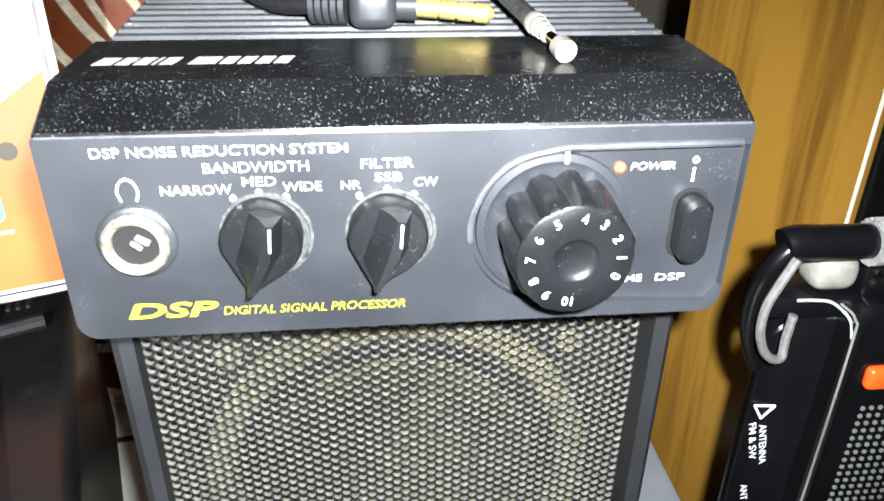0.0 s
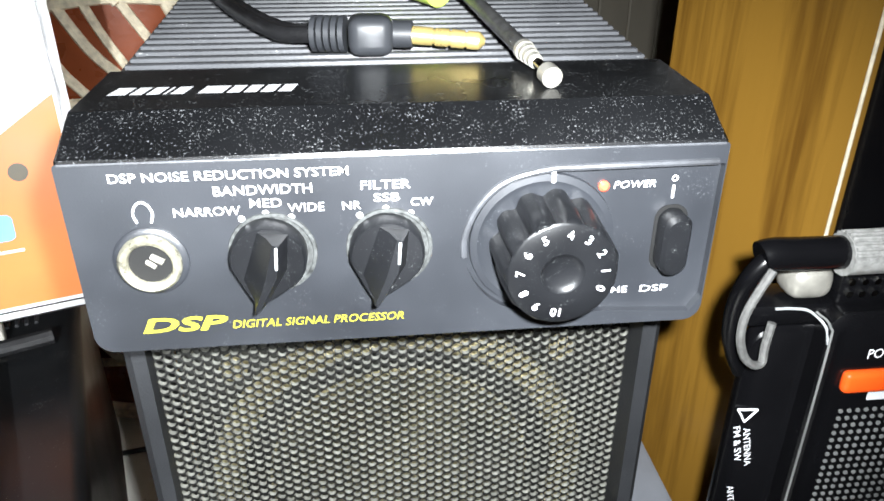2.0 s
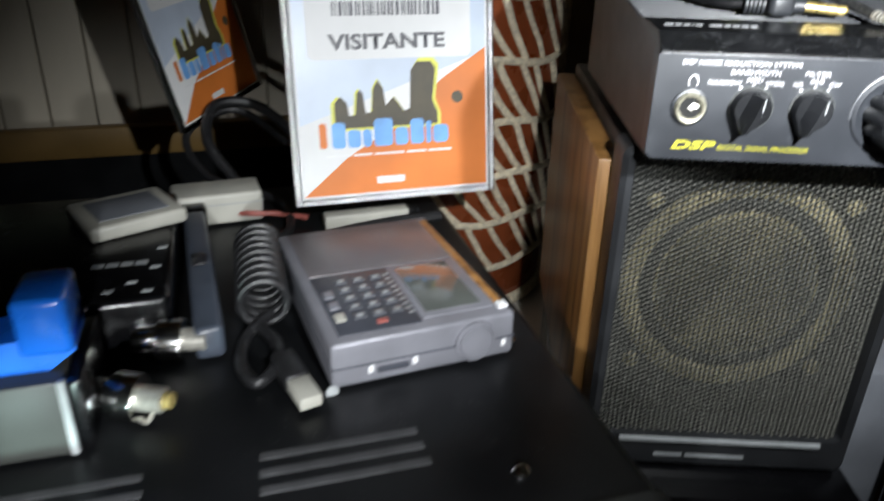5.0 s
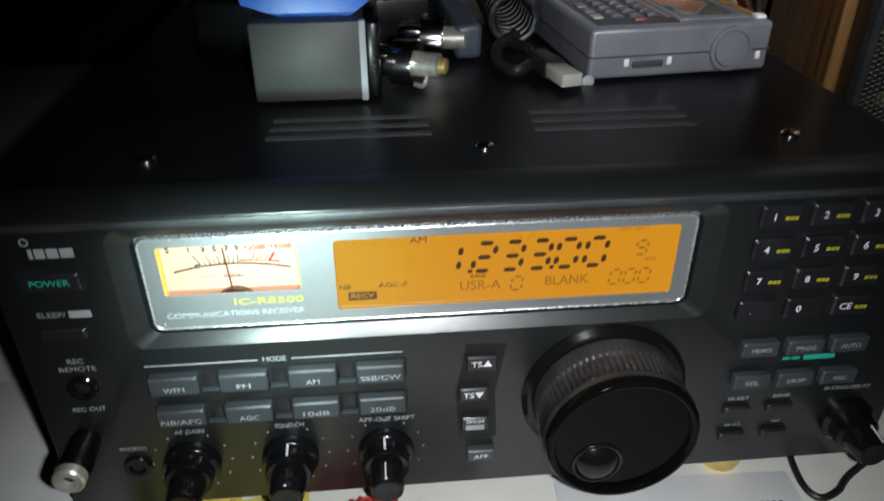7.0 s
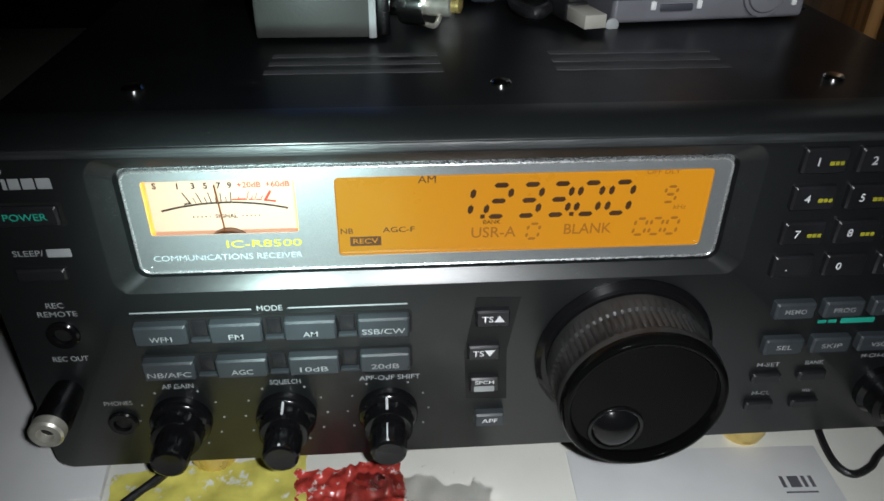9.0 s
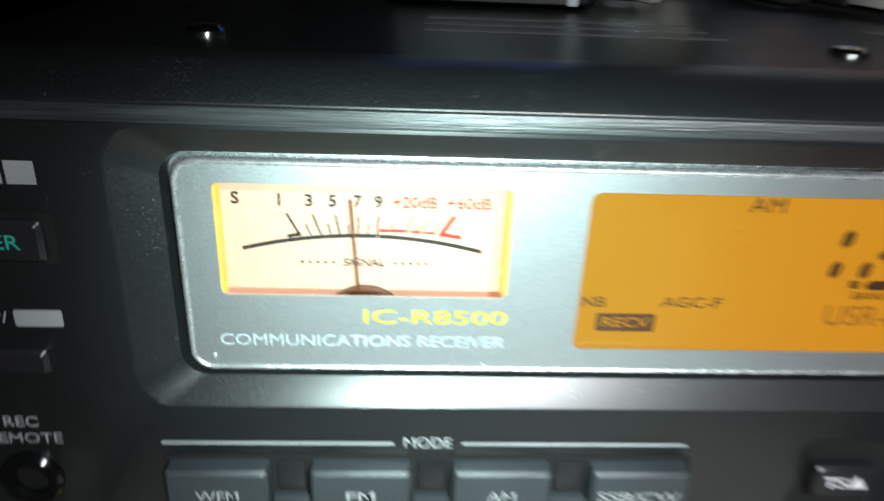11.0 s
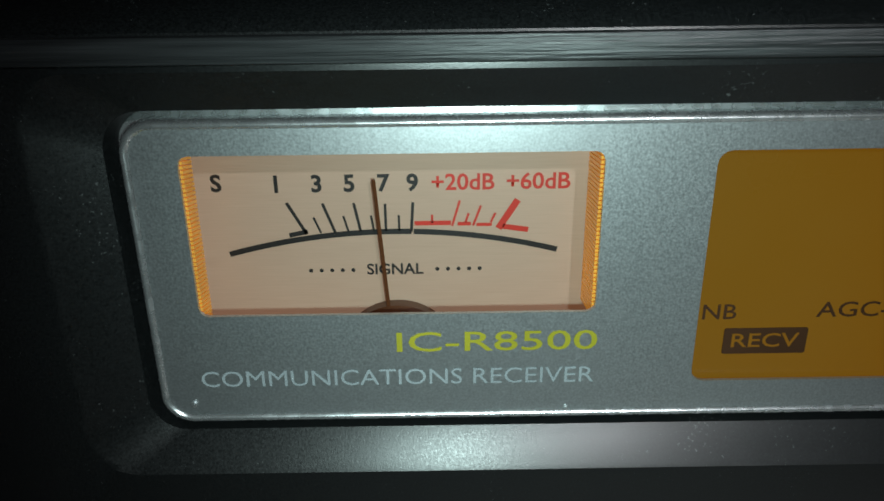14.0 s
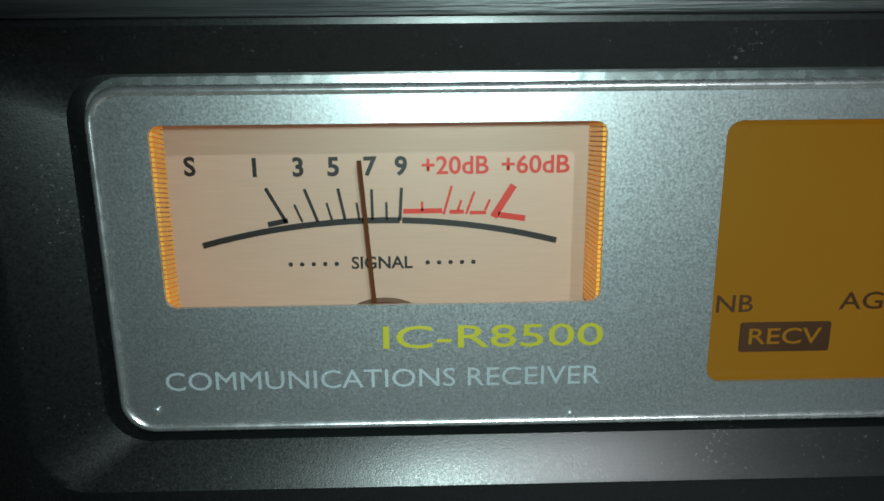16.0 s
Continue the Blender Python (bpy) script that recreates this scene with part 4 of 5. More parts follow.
    for s, a in (("4", 84), ("5", 118), ("6", 148), ("7", 176), ("8", 207), ("9", 234), ("10", 265), ("3", 57), ("2", 30), ("1", 3), ("0", -24)):
        t = Matrix.Rotation(radians(90 - a), 4, "Y")
        write(s, kx + 6.9 * math.cos(radians(a)), kz + 6.9 * math.sin(radians(a)), -14.78, 1.5, WHITEINK, k, turn=t, bold=0.02, name="numeral")
    part("index_mark", B((77.6, -4.5, 234.6), (78.3, -4.2, 236.6)), WHITEINK, front)
    bm = lathe(bmesh.new(), 87.1, 233.0, [(0.95, -2.4), (0.95, -3.1), (0.5, -3.5)], 16)
    part("power_lamp", bm, LED, front, "small glowing red lamp")
    # rocker switch
    # thin black slab whose colour is the shade round the switch
    part("switch_well", slab(bmesh.new(), rr(96.9, 216.2, 102.9, 229.0, 2.6, 5), -2.75, -2.4), FLATBLACK, front)
    p = rr(97.5, 216.8, 102.4, 228.4, 2.3, 5)
    p2 = rr(98.1, 217.6, 101.8, 227.6, 1.8, 5)
    part("power_switch", loft(bmesh.new(), [(p, -2.4), (p, -6.0), (p2, -6.8)], False, True), KNOB, front, "black rocker switch")
    bm = B((99.3, -2.75, 230.2), (99.7, -2.6, 232.6))
    loft(bm, [(circle(99.5, 233.9, 0.6, 12), -2.75), (circle(99.5, 233.9, 0.3, 12), -2.75)])
    part("switch_marks", bm, WHITEINK, front)
    return u


processor()


def loudspeaker():
    s = thing("loudspeaker", DSP, "small box loudspeaker with black perforated steel grille", "loudspeaker")
    part("cabinet", B((2, 30, 61), (106, 190, 199), 1.0), FRAMEPL, s)
    bm = B((-8, 33, 61), (1.8, 190, 193), 0.8)
    part("side_panel", bm, WALNUT, s, "brown wood-grain side panel")
    # frame
    bm = bmesh.new()
    loft(bm, [(rr(-3, 62, 109, 204.5, 4), 31), (rr(-3, 62, 109, 204.5, 4), 14), (rr(-1, 64, 107.4, 203, 3.4), 12), (rr(1.6, 78, 104.6, 201, 2.5), 12.6), (rr(2.2, 79, 104, 200.4, 2.2), 28)])
    frame_ = part("grille_frame", bm, FRAMEPL, s)
    part("frame_strip", B((11, 10.8, 75.4), (96, 12.4, 77.6), 0.5), DIMINK, frame_, "pale strip under the grille")
    part("name_plate", bars(bmesh.new(), 27, 68.4, 11.9, [12, 25], 1.8, 1.4), DIMINK, frame_, smooth=0)
    # perforated sheet
    x0, x1, z0, z1, px, pz = 2.2, 104.2, 79.0, 200.6, 1.925, 2.21
    nx, nz = int((x1 - x0) / px), int((z1 - z0) / pz)
    verts, faces, slots = [], [], []
    R, n = 0.90, 10
    angles = [2 * math.pi * (k + 0.5) / n for k in range(n)]
    for i in range(nx):
        for j in range(nz):
            ox = x0 + (i + 0.5) * px
            oz = z0 + (j + 0.5) * pz + (pz / 4 if i % 2 else -pz / 4)
            y = 14.6 + 0.06 * math.sin(i * 0.31 + j * 0.17)
            b = len(verts)
            for a in angles:
                c, q = math.cos(a), math.sin(a)
                k = max(abs(c) / (px / 2), abs(q) / (pz / 2))
                verts.append((ox + c / k, y, oz + q / k))
            for f, back in ((1.02, 0.02), (0.97, 0.3), (0.93, 1.0)):
                verts += [(ox + R * f * math.cos(a), y + back, oz + R * f * math.sin(a)) for a in angles]
            for ring in range(3):
                for k in range(n):
                    l, p = (k + 1) % n, b + ring * n
                    faces.append((p + k, p + l, p + n + l, p + n + k))
                    slots.append(1 if ring else 0)
    me = bpy.data.meshes.new("grille")
    me.from_pydata([tuple(c * MM for c in v) for v in verts], [], faces)
    me.materials.append(GRILLE)
    me.materials.append(GRILLEEDGE)
    me.polygons.foreach_set("material_index", slots)
    me.polygons.foreach_set("use_smooth", [True] * len(me.polygons))
    me.set_sharp_from_angle(angle=radians(40))
    g = new("grille", me)
    g.parent = s
    tagged(g, "perforated steel grille", kind="stuff")
    # driver behind it
    cx, cz = 52.5, 142.5
    part("baffle", B((2.4, 29, 79), (103.8, 31, 200.2)), BAFFLE, s)
    bm = lathe(bmesh.new(), cx, cz, [(46.5, 28.8), (46.5, 26.6), (45.0, 25.4), (41.5, 24.8), (39.6, 26.2), (39.0, 28.4)], 72)
    d = part("driver_rim", bm, SURROUND, s, "tan foam rim of the driver", smooth=50)
    bm = lathe(bmesh.new(), cx, cz, [(39.2, 28.6), (37.0, 27.2), (34.6, 27.0), (32.4, 28.8), (31.6, 30.2)], 72)
    part("surround", bm, BAFFLE, d, smooth=60)
    bm = lathe(bmesh.new(), cx, cz, [(32.2, 28.4), (24, 31.5), (14, 36.0), (11.0, 38.0)], 72)
    part("cone", bm, CONE, d, "dark paper cone", smooth=60)
    bm = lathe(bmesh.new(), cx, cz, [(11.2, 37.6), (10.6, 35.4), (8.4, 33.2), (5.0, 31.8), (1.0, 31.2)], 48)
    part("dust_cap", bm, CONE, d, smooth=60)
    for x, z in ((15, 179), (91.5, 179), (15, 106), (91.5, 106)):
        part("driver_screw", lathe(bmesh.new(), x, z, [(3.2, 28.9), (3.2, 26.6), (2.4, 25.8), (0.5, 25.6)], 20), SURROUND, s)


loudspeaker()

# black keypad unit that carries the loudspeaker
k = thing("keypad_unit", DSP, "black desktop unit with small white keys under the loudspeaker", "electronic unit")
part("body", B((-4, -6, 0), (112, 190, 61), 3), BLACKPL, k)
for i in range(2):
    for j in range(4):
        part("key", B((38 + i * 9, -7.6, 47 - j * 8.4), (44 + i * 9, -5.8, 51 - j * 8.4), 0.5), IVORY, k)
part("key", B((12, -7.6, 48), (24, -5.8, 52), 0.5), DIMINK, k)
part("label_strip", B((8, -6.4, 20), (36, -5.8, 34), 0.2), IVORY, k)

# ---- leads on top of the processor ----
def onto(y):
    return 246.6 if y < 30 else (246.6 + (y - 30) * 0.0862 if y < 95 else 252.2 + (y - 95) * 0.0728)


lead = thing("audio_adapter_lead", DSP, "black adapter lead with gold plug and lime green socket", "audio cable")
pts = [(38, 39, onto(39) + 3.6), (30, 44, onto(44) + 3), (18, 66, onto(66) + 2.8), (7, 94, onto(94) + 2.8), (4, 112, onto(112) + 2.8), (8, 124, onto(124) + 3), (16, 128, onto(128) + 3.4)]
part("cord", tube(bmesh.new(), pts, 1.7, 12), CABLE, lead)
part("cord", tube(bmesh.new(), [(p[0] + 0.8, p[1] + 2.6, p[2] + 0.3) for p in pts], 1.5, 12), CABLE, lead)
for i in range(5):
    p = Vector((38 + i * 1.4, 38.6 - i * 0.3, onto(38) + 4))
    part("strain_relief", rod(bmesh.new(), p, p + Vector((1.0, -0.2, 0)), 3.6, 16), PLUGGREY, lead)
part("grip", B((45, 32, onto(36) + 0.4), (54, 40.4, onto(36) + 8.0), 2.2, 3), PLUGGREY, lead, "grey moulded plug grip")
part("collar", rod(bmesh.new(), (54, 36.0, onto(36) + 4.2), (57.8, 35.4, onto(36) + 4.2), 2.7, 16), PLUGGREY, lead)
a, b = Vector((57.8, 35.4, onto(35) + 4.2)), Vector((72.0, 32.4, onto(33) + 3.4))
for t0, t1, r in ((0, 0.28, 1.8), (0.28, 0.32, 1.5), (0.32, 0.5, 1.8), (0.5, 0.54, 1.5), (0.54, 0.72, 1.8), (0.72, 0.76, 1.5), (0.76, 0.92, 1.8)):
    part("plug_ring", rod(bmesh.new(), a.lerp(b, t0), a.lerp(b, t1), r, 16), GOLD, lead, "gold-plated ring")
part("plug_tip", rod(bmesh.new(), a.lerp(b, 0.92), b, 1.8, 16, 0.6), GOLD, lead, "gold-plated tip")
sx = bmesh.new()
rod(sx, (48, 100, onto(100) + 4.2), (66.6, 69, onto(69) + 5.2), 3.2, 20, 4.0)
rod(sx, (45, 105, onto(105) + 4.0), (48, 100, onto(100) + 4.2), 2.0, 20, 3.2)
part("green_socket", sx, LIMEPL, lead, "lime green in-line socket")
part("socket_hole", rod(bmesh.new(), (66.4, 69.3, onto(69) + 5.2), (66.9, 68.5, onto(69) + 5.25), 1.6, 14), INK, lead)
jk = thing("jack_adapter", DSP, "chrome jack plug with white ring and black body", "plug adapter")
part("shaft", rod(bmesh.new(), (16, 106, onto(106) + 3.0), (43, 114, onto(114) + 4.4), 2.4, 16), CHROME, jk)
part("ring", rod(bmesh.new(), (43, 114, onto(114) + 4.4), (45.6, 114.8, onto(114.8) + 4.5), 4.4, 18), IVORY, jk)
part("body", rod(bmesh.new(), (45.6, 114.8, onto(114.8) + 4.5), (66, 128, onto(128) + 5), 4.8, 18), BLACKPL, jk)
ant = thing("whip_antenna", DSP, "slim metal telescopic antenna lying on the unit", "antenna")
tip, end = Vector((80.2, 11.4, 248.4)), Vector((66, 116, 260.5))
axis = (end - tip).normalized()
part("tube", rod(bmesh.new(), tip + axis * 14, end, 1.7, 16), ANTENNA, ant, "worn dark metal sleeve")
for i in range(4):
    part("collar", rod(bmesh.new(), tip + axis * (7.4 + i * 1.9), tip + axis * (8.8 + i * 1.9), 1.4 + i * 0.2, 18), NICKEL, ant, "ringed nickel collar")
part("inner_rod", rod(bmesh.new(), tip + axis * 1.5, tip + axis * 8, 1.0, 12), CHROME, ant)
part("tip", rod(bmesh.new(), tip - axis * 1.2, tip + axis * 1.6, 1.9, 18), NICKEL, ant, "small nickel knob")

# ---- cabinet, sheet and portable radio beside the loudspeaker ----
A, C = Vector((141, 101)), Vector((161, 40))
d = (C - A).normalized()
nrm = Vector((-d.y, d.x))
far = A - d * 1
face = [far, C, C + nrm * 170, far + nrm * 170]
cab = thing("wood_cabinet", DSP, "tall golden oak veneered speaker cabinet", "cabinet")
bm = bmesh.new()
lo = [bm.verts.new((p.x, p.y, 0)) for p in face]
hi = [bm.verts.new((p.x, p.y, 260)) for p in face]
for i in range(4):
    bm.faces.new((lo[i], lo[(i + 1) % 4], hi[(i + 1) % 4], hi[i]))
bm.faces.new(lo)
bm.faces.new(hi)
part("body", bm, OAK, cab, smooth=0)
edge = bmesh.new()
for p in (C,):
    rod(edge, (p.x, p.y, 0), (p.x, p.y, 260), 0.5, 8)
part("edge_band", edge, RAFFIA, cab, "pale front edge")
fr = bmesh.new()
q = [C + nrm * 2 + d * 0.5, C + nrm * 2 + d * 13, C + nrm * 168 + d * 13, C + nrm * 168 + d * 0.5]
lo = [fr.verts.new((p.x, p.y, 2)) for p in q]
hi = [fr.verts.new((p.x, p.y, 256)) for p in q]
for i in range(4):
    fr.faces.new((lo[i], lo[(i + 1) % 4], hi[(i + 1) % 4], hi[i]))
fr.faces.new(lo)
fr.faces.new(hi)
part("front_grille", fr, BLACKPL, cab, "black front grille", smooth=0)
bm = bmesh.new()
wq = [far + nrm * -3, C + nrm * -3 - d * 1, C + nrm * 150 + d * 6, far + nrm * 150]
lo = [bm.verts.new((p.x, p.y, 260.4)) for p in wq]
hi = [bm.verts.new((p.x, p.y, 268)) for p in wq]
for i in range(4):
    bm.faces.new((lo[i], lo[(i + 1) % 4], hi[(i + 1) % 4], hi[i]))
bm.faces.new(lo)
bm.faces.new(hi)
solo("paper_pad", bm, PAPER, DSP, "white paper pad lying on the wooden cabinet", "paper", smooth=0)
solo("grey_case", B((113, 28, 0), (139, 150, 104), 2), GREYSLAB, DSP, "plain grey laminate case between speaker and cabinet", "box")


def portable():
    p = thing("portable_radio", DSP, "black portable radio with orange-red power button", "radio")
    bm = bmesh.new()
    loft(bm, [(rr(133, 0, 215, 196, 6), 16), (rr(122.4, 0, 215, 201, 6), 4), (rr(121.4, 2, 213, 200, 6), 0.6), (rr(121.6, 4, 211, 199, 5), 0)], True, True)
    body = part("body", bm, BLACKPL, p, smooth=35)
    bm = bmesh.new()
    loft(bm, [(rr(134.5, 8, 209, 205.5, 4), 3), (rr(134.5, 8, 209, 205.5, 4), -4.2), (rr(135.8, 9.5, 208, 204, 3.4), -5.2)], False, True)
    front = part("front_panel", bm, BLACKPL, p, smooth=35)
    part("seam", tube(bmesh.new(), [(131.0, -4.0, 206), (134.0, -4.9, 203), (134.8, -5.0, 196), (135.0, -5.0, 150), (135.0, -5.0, 60)], 0.25, 6), GREYDOT, front)
    part("power_button", B((138.8, -7.4, 188.0), (156, -4.8, 193.0), 1.2, 3), ORANGEBTN, front, "orange-red power button")
    write("POWER", 147.8, 196.2, -5.3, 2.2, WHITEINK, front, width=9.0)
    part("button_tag", slab(bmesh.new(), rr(146, 184.8, 156, 186.8, 0.3, 2), -5.3, -5.1), WHITEINK, front)
    bm = bmesh.new()
    for j in range(34):
        for i in range(32):
            slab(bm, circle(141.2 + i * 1.85, 182.4 - j * 1.9, 0.5, 6), -5.5, -5.1)
    g = part("speaker_dots", bm, GREYDOT, front, "raised grey speaker dots")
    tagged(g, kind="stuff")
    # side legend, turned on its side
    t = Matrix.Rotation(radians(0), 4, "Y") @ Matrix.Rotation(radians(78), 4, "Y")
    write("FM & SW", 123.6, 171.0, -0.5, 1.5, WHITEINK, body, width=10, turn=t)
    write("ANTENNA", 126.0, 170.0, -0.5, 1.5, WHITEINK, body, width=11, turn=t)
    write("ANT GAIN", 125.4, 153.6, -0.5, 1.5, WHITEINK, body, width=11, turn=t)
    bm = bmesh.new()
    for a, b in (((122.0, 180.6), (126.4, 180.2)), ((122.0, 180.6), (124.0, 177.2)), ((126.4, 180.2), (124.0, 177.2))):
        rod(bm, (a[0], -0.6, a[1]), (b[0], -0.6, b[1]), 0.25, 6)
    part("antenna_sign", bm, WHITEINK, body)
    for i, w in enumerate((5, 9, 8, 6)):
        part("legend_bar", B((118.4 + i * 2.2, -0.6, 147 - i * 0.6 - w), (119.8 + i * 2.2, -0.1, 147 - i * 0.6)), WHITEINK, body)
    # carrying handle, strap and antenna foot
    part("handle_arm", tube(bmesh.new(), [(122, 2, 189), (119.4, 1, 194), (117.2, 0, 200), (116.4, -1, 207), (117.2, -2, 212.6), (119.4, -2.4, 216.4), (122.0, -2.4, 217.6)], 1.9, 12), BLACKPL, p)
    part("handle", tube(bmesh.new(), [(118.6, -2, 217.2), (121, -2, 217.8), (128, -2, 217.6), (160, -2, 217.4), (200, -2, 217.4)], 3.2, 14), BLACKPL, p, "black rubber carrying handle")
    part("grip", tube(bmesh.new(), [(134.2, -2.2, 217.2), (160, -2.2, 217.4), (200, -2.2, 217.4)], 4.1, 14), STRAP, p, "grey woven grip")
    for i in range(10):
        a = radians(200 + i * 16)
        part("grip_ridge", rod(bmesh.new(), (134.4, -2.2 + 4.1 * math.cos(a), 217.3 + 4.1 * math.sin(a) * -1), (198, -2.2 + 4.1 * math.cos(a), 217.4 + 4.1 * math.sin(a) * -1), 0.38, 6), STRAP, p)
    part("strap", tube(bmesh.new(), [(119.4, -5.4, 216.4), (117.2, -5.8, 212), (115.8, -5.6, 207), (116.0, -5.4, 202), (117.8, -5.0, 197.4), (120.4, -4.4, 194.8), (122.6, -3.6, 194.6), (122.9, -3.0, 198), (123.6, -2.4, 203.0)], 0.85, 8), STRAP2, p, "thin grey cord")
    bm = bmesh.new()
    box(bm, (127.2, -1, 206.0), (136.3, 7, 213.2), 2.8, 4)
    part("antenna_foot", bm, NICKEL, p, "chrome antenna foot")
    part("antenna_base", B((119.5, -0.5, 200.5), (150, 9, 205.6), 1.5), BLACKPL, p)
    bm = bmesh.new()
    for i in range(6):
        for j in range(2):
            rod(bm, (138.5 + i * 2.6, -1.0, 208.0 + j * 2.6), (138.5 + i * 2.6, -1.8, 208.0 + j * 2.6), 0.7, 8)
    part("antenna_studs", bm, CHROME, p)
    part("antenna_section", B((136.8, -0.9, 205), (170, 7, 212), 1.0), BLACKPL, p)
    part("arc_trim", tube(bmesh.new(), [(124.6, -1.0, 205.2), (128, -1.2, 205.2), (131.4, -1.6, 204.6), (134.2, -3.4, 202.0), (134.8, -4.6, 198.6)], 0.3, 6), DIMINK, p)


portable()


# ---- pocket radio lying on the receiver ----
def pocket_radio():
    p = thing("pocket_radio", at(149.2, 87.5, 122.9, 0, 0, 5.5), "silver-grey pocket radio lying on its back", "radio")
    W, Dp, H = 72.0, 98.0, 18.5
    body = part("body", B((0, 0, 0), (W, Dp, H), 1.8, 3), POCKET, p)
    part("seam", B((-0.25, -0.25, 8.0), (W + 0.25, Dp + 0.25, 8.6), 0.1), POCKETKEY, p)
    top = part("top_plate", B((4.4, 52, H - 0.4), (W - 5.5, Dp - 2, H + 0.5), 0.4), POCKETTOP, p, "mauve-grey slotted speaker plate")
    # slots are thin raised strips; their shade is just a darker mauve-grey
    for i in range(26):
        part("slot", B((7 + i * 2.2, 56, H + 0.3), (7.5 + i * 2.2, Dp - 6, H + 0.58), 0.05, 1), POCKETSLOTSHADE, top)
    deck = part("key_deck", B((4.4, 5, H - 0.4), (36.5, 51, H + 0.35), 0.3), POCKETKEY, p)
    for r in range(5):
        for c in range(3):
            k = part("key", B((13 + c * 7.2, 14 + r * 7, H + 0.2), (18 + c * 7.2, 18 + r * 7, H + 1.0), 0.4, 2), POCKETBTN, deck)
            part("legend", B((14.2 + c * 7.2, 15 + r * 7, H + 0.95), (16.8 + c * 7.2, 17 + r * 7, H + 1.06), 0.05, 1), DIMINK, k)
    for r in range(4):
        part("side_key", B((6, 14 + r * 9, H + 0.2), (10, 20 + r * 9, H + 0.9), 0.4, 2), IVORY if r == 0 else POCKET, deck)
    part("red_key", B((20, 8.5, H + 0.2), (24.5, 11.5, H + 1.0), 0.4, 2), REDWRAP, deck, "small red key")
    part("round_key", lathe(bmesh.new(), 0, 0, [(2.4, 0), (2.4, -1.0), (1.8, -1.4)], 18), DIMINK, deck)
    deck.children[-1].matrix_local = Matrix.Translation((0.009, 0.009, (H + 0.2) * MM)) @ Matrix.Rotation(radians(-90), 4, "X")
    part("display_frame", B((37.2, 7, H - 0.4), (66, 51, H + 0.45), 0.4), POCKET, p)
    part("display", B((39.6, 10.6, H + 0.2), (62.2, 48, H + 0.62), 0.1), GREYLCD, p, "grey-green liquid crystal display")
    for i in range(10):
        part("ladder_mark", B((33.6, 12 + i * 3.6, H + 0.3), (35.8, 13.2 + i * 3.6, H + 0.5)), DIMINK, deck)
    part("side_trim", B((W - 4.8, 8, H - 0.3), (W - 1.4, Dp - 5, H + 0.5), 0.4), WALNUT, p, "brown side trim")
    d = lathe(bmesh.new(), 55.5, 9.2, [(8.4, 0.2), (8.2, -1.2), (7.0, -1.4), (6.8, -0.8), (6.4, -1.8), (0.8, -2.0)], 48)
    part("tuning_wheel", d, POCKET, p, "round silver-grey tuning wheel", smooth=40)
    part("slide_switch", B((17, -1.0, 4.0), (29, 0.4, 6.4), 0.5), POCKETKEY, p)
    for x in (14.6, 31.5, 67.5):
        part("marker", B((x - 1.0, -0.5, 4.4), (x + 1.0, 0.3, 7.4), 0.4), PAPER, p)
    part("strap_lug", B((W - 0.5, 1, 2.0), (W + 1.6, 4, 4.8), 0.6), CHROME, p)
    part("corner_cap", B((W - 5, 4.2, H - 0.6), (W - 1.0, 8.6, H + 1.2), 0.5), PAPER, p, "white corner mark")
    return p


pocket_radio()


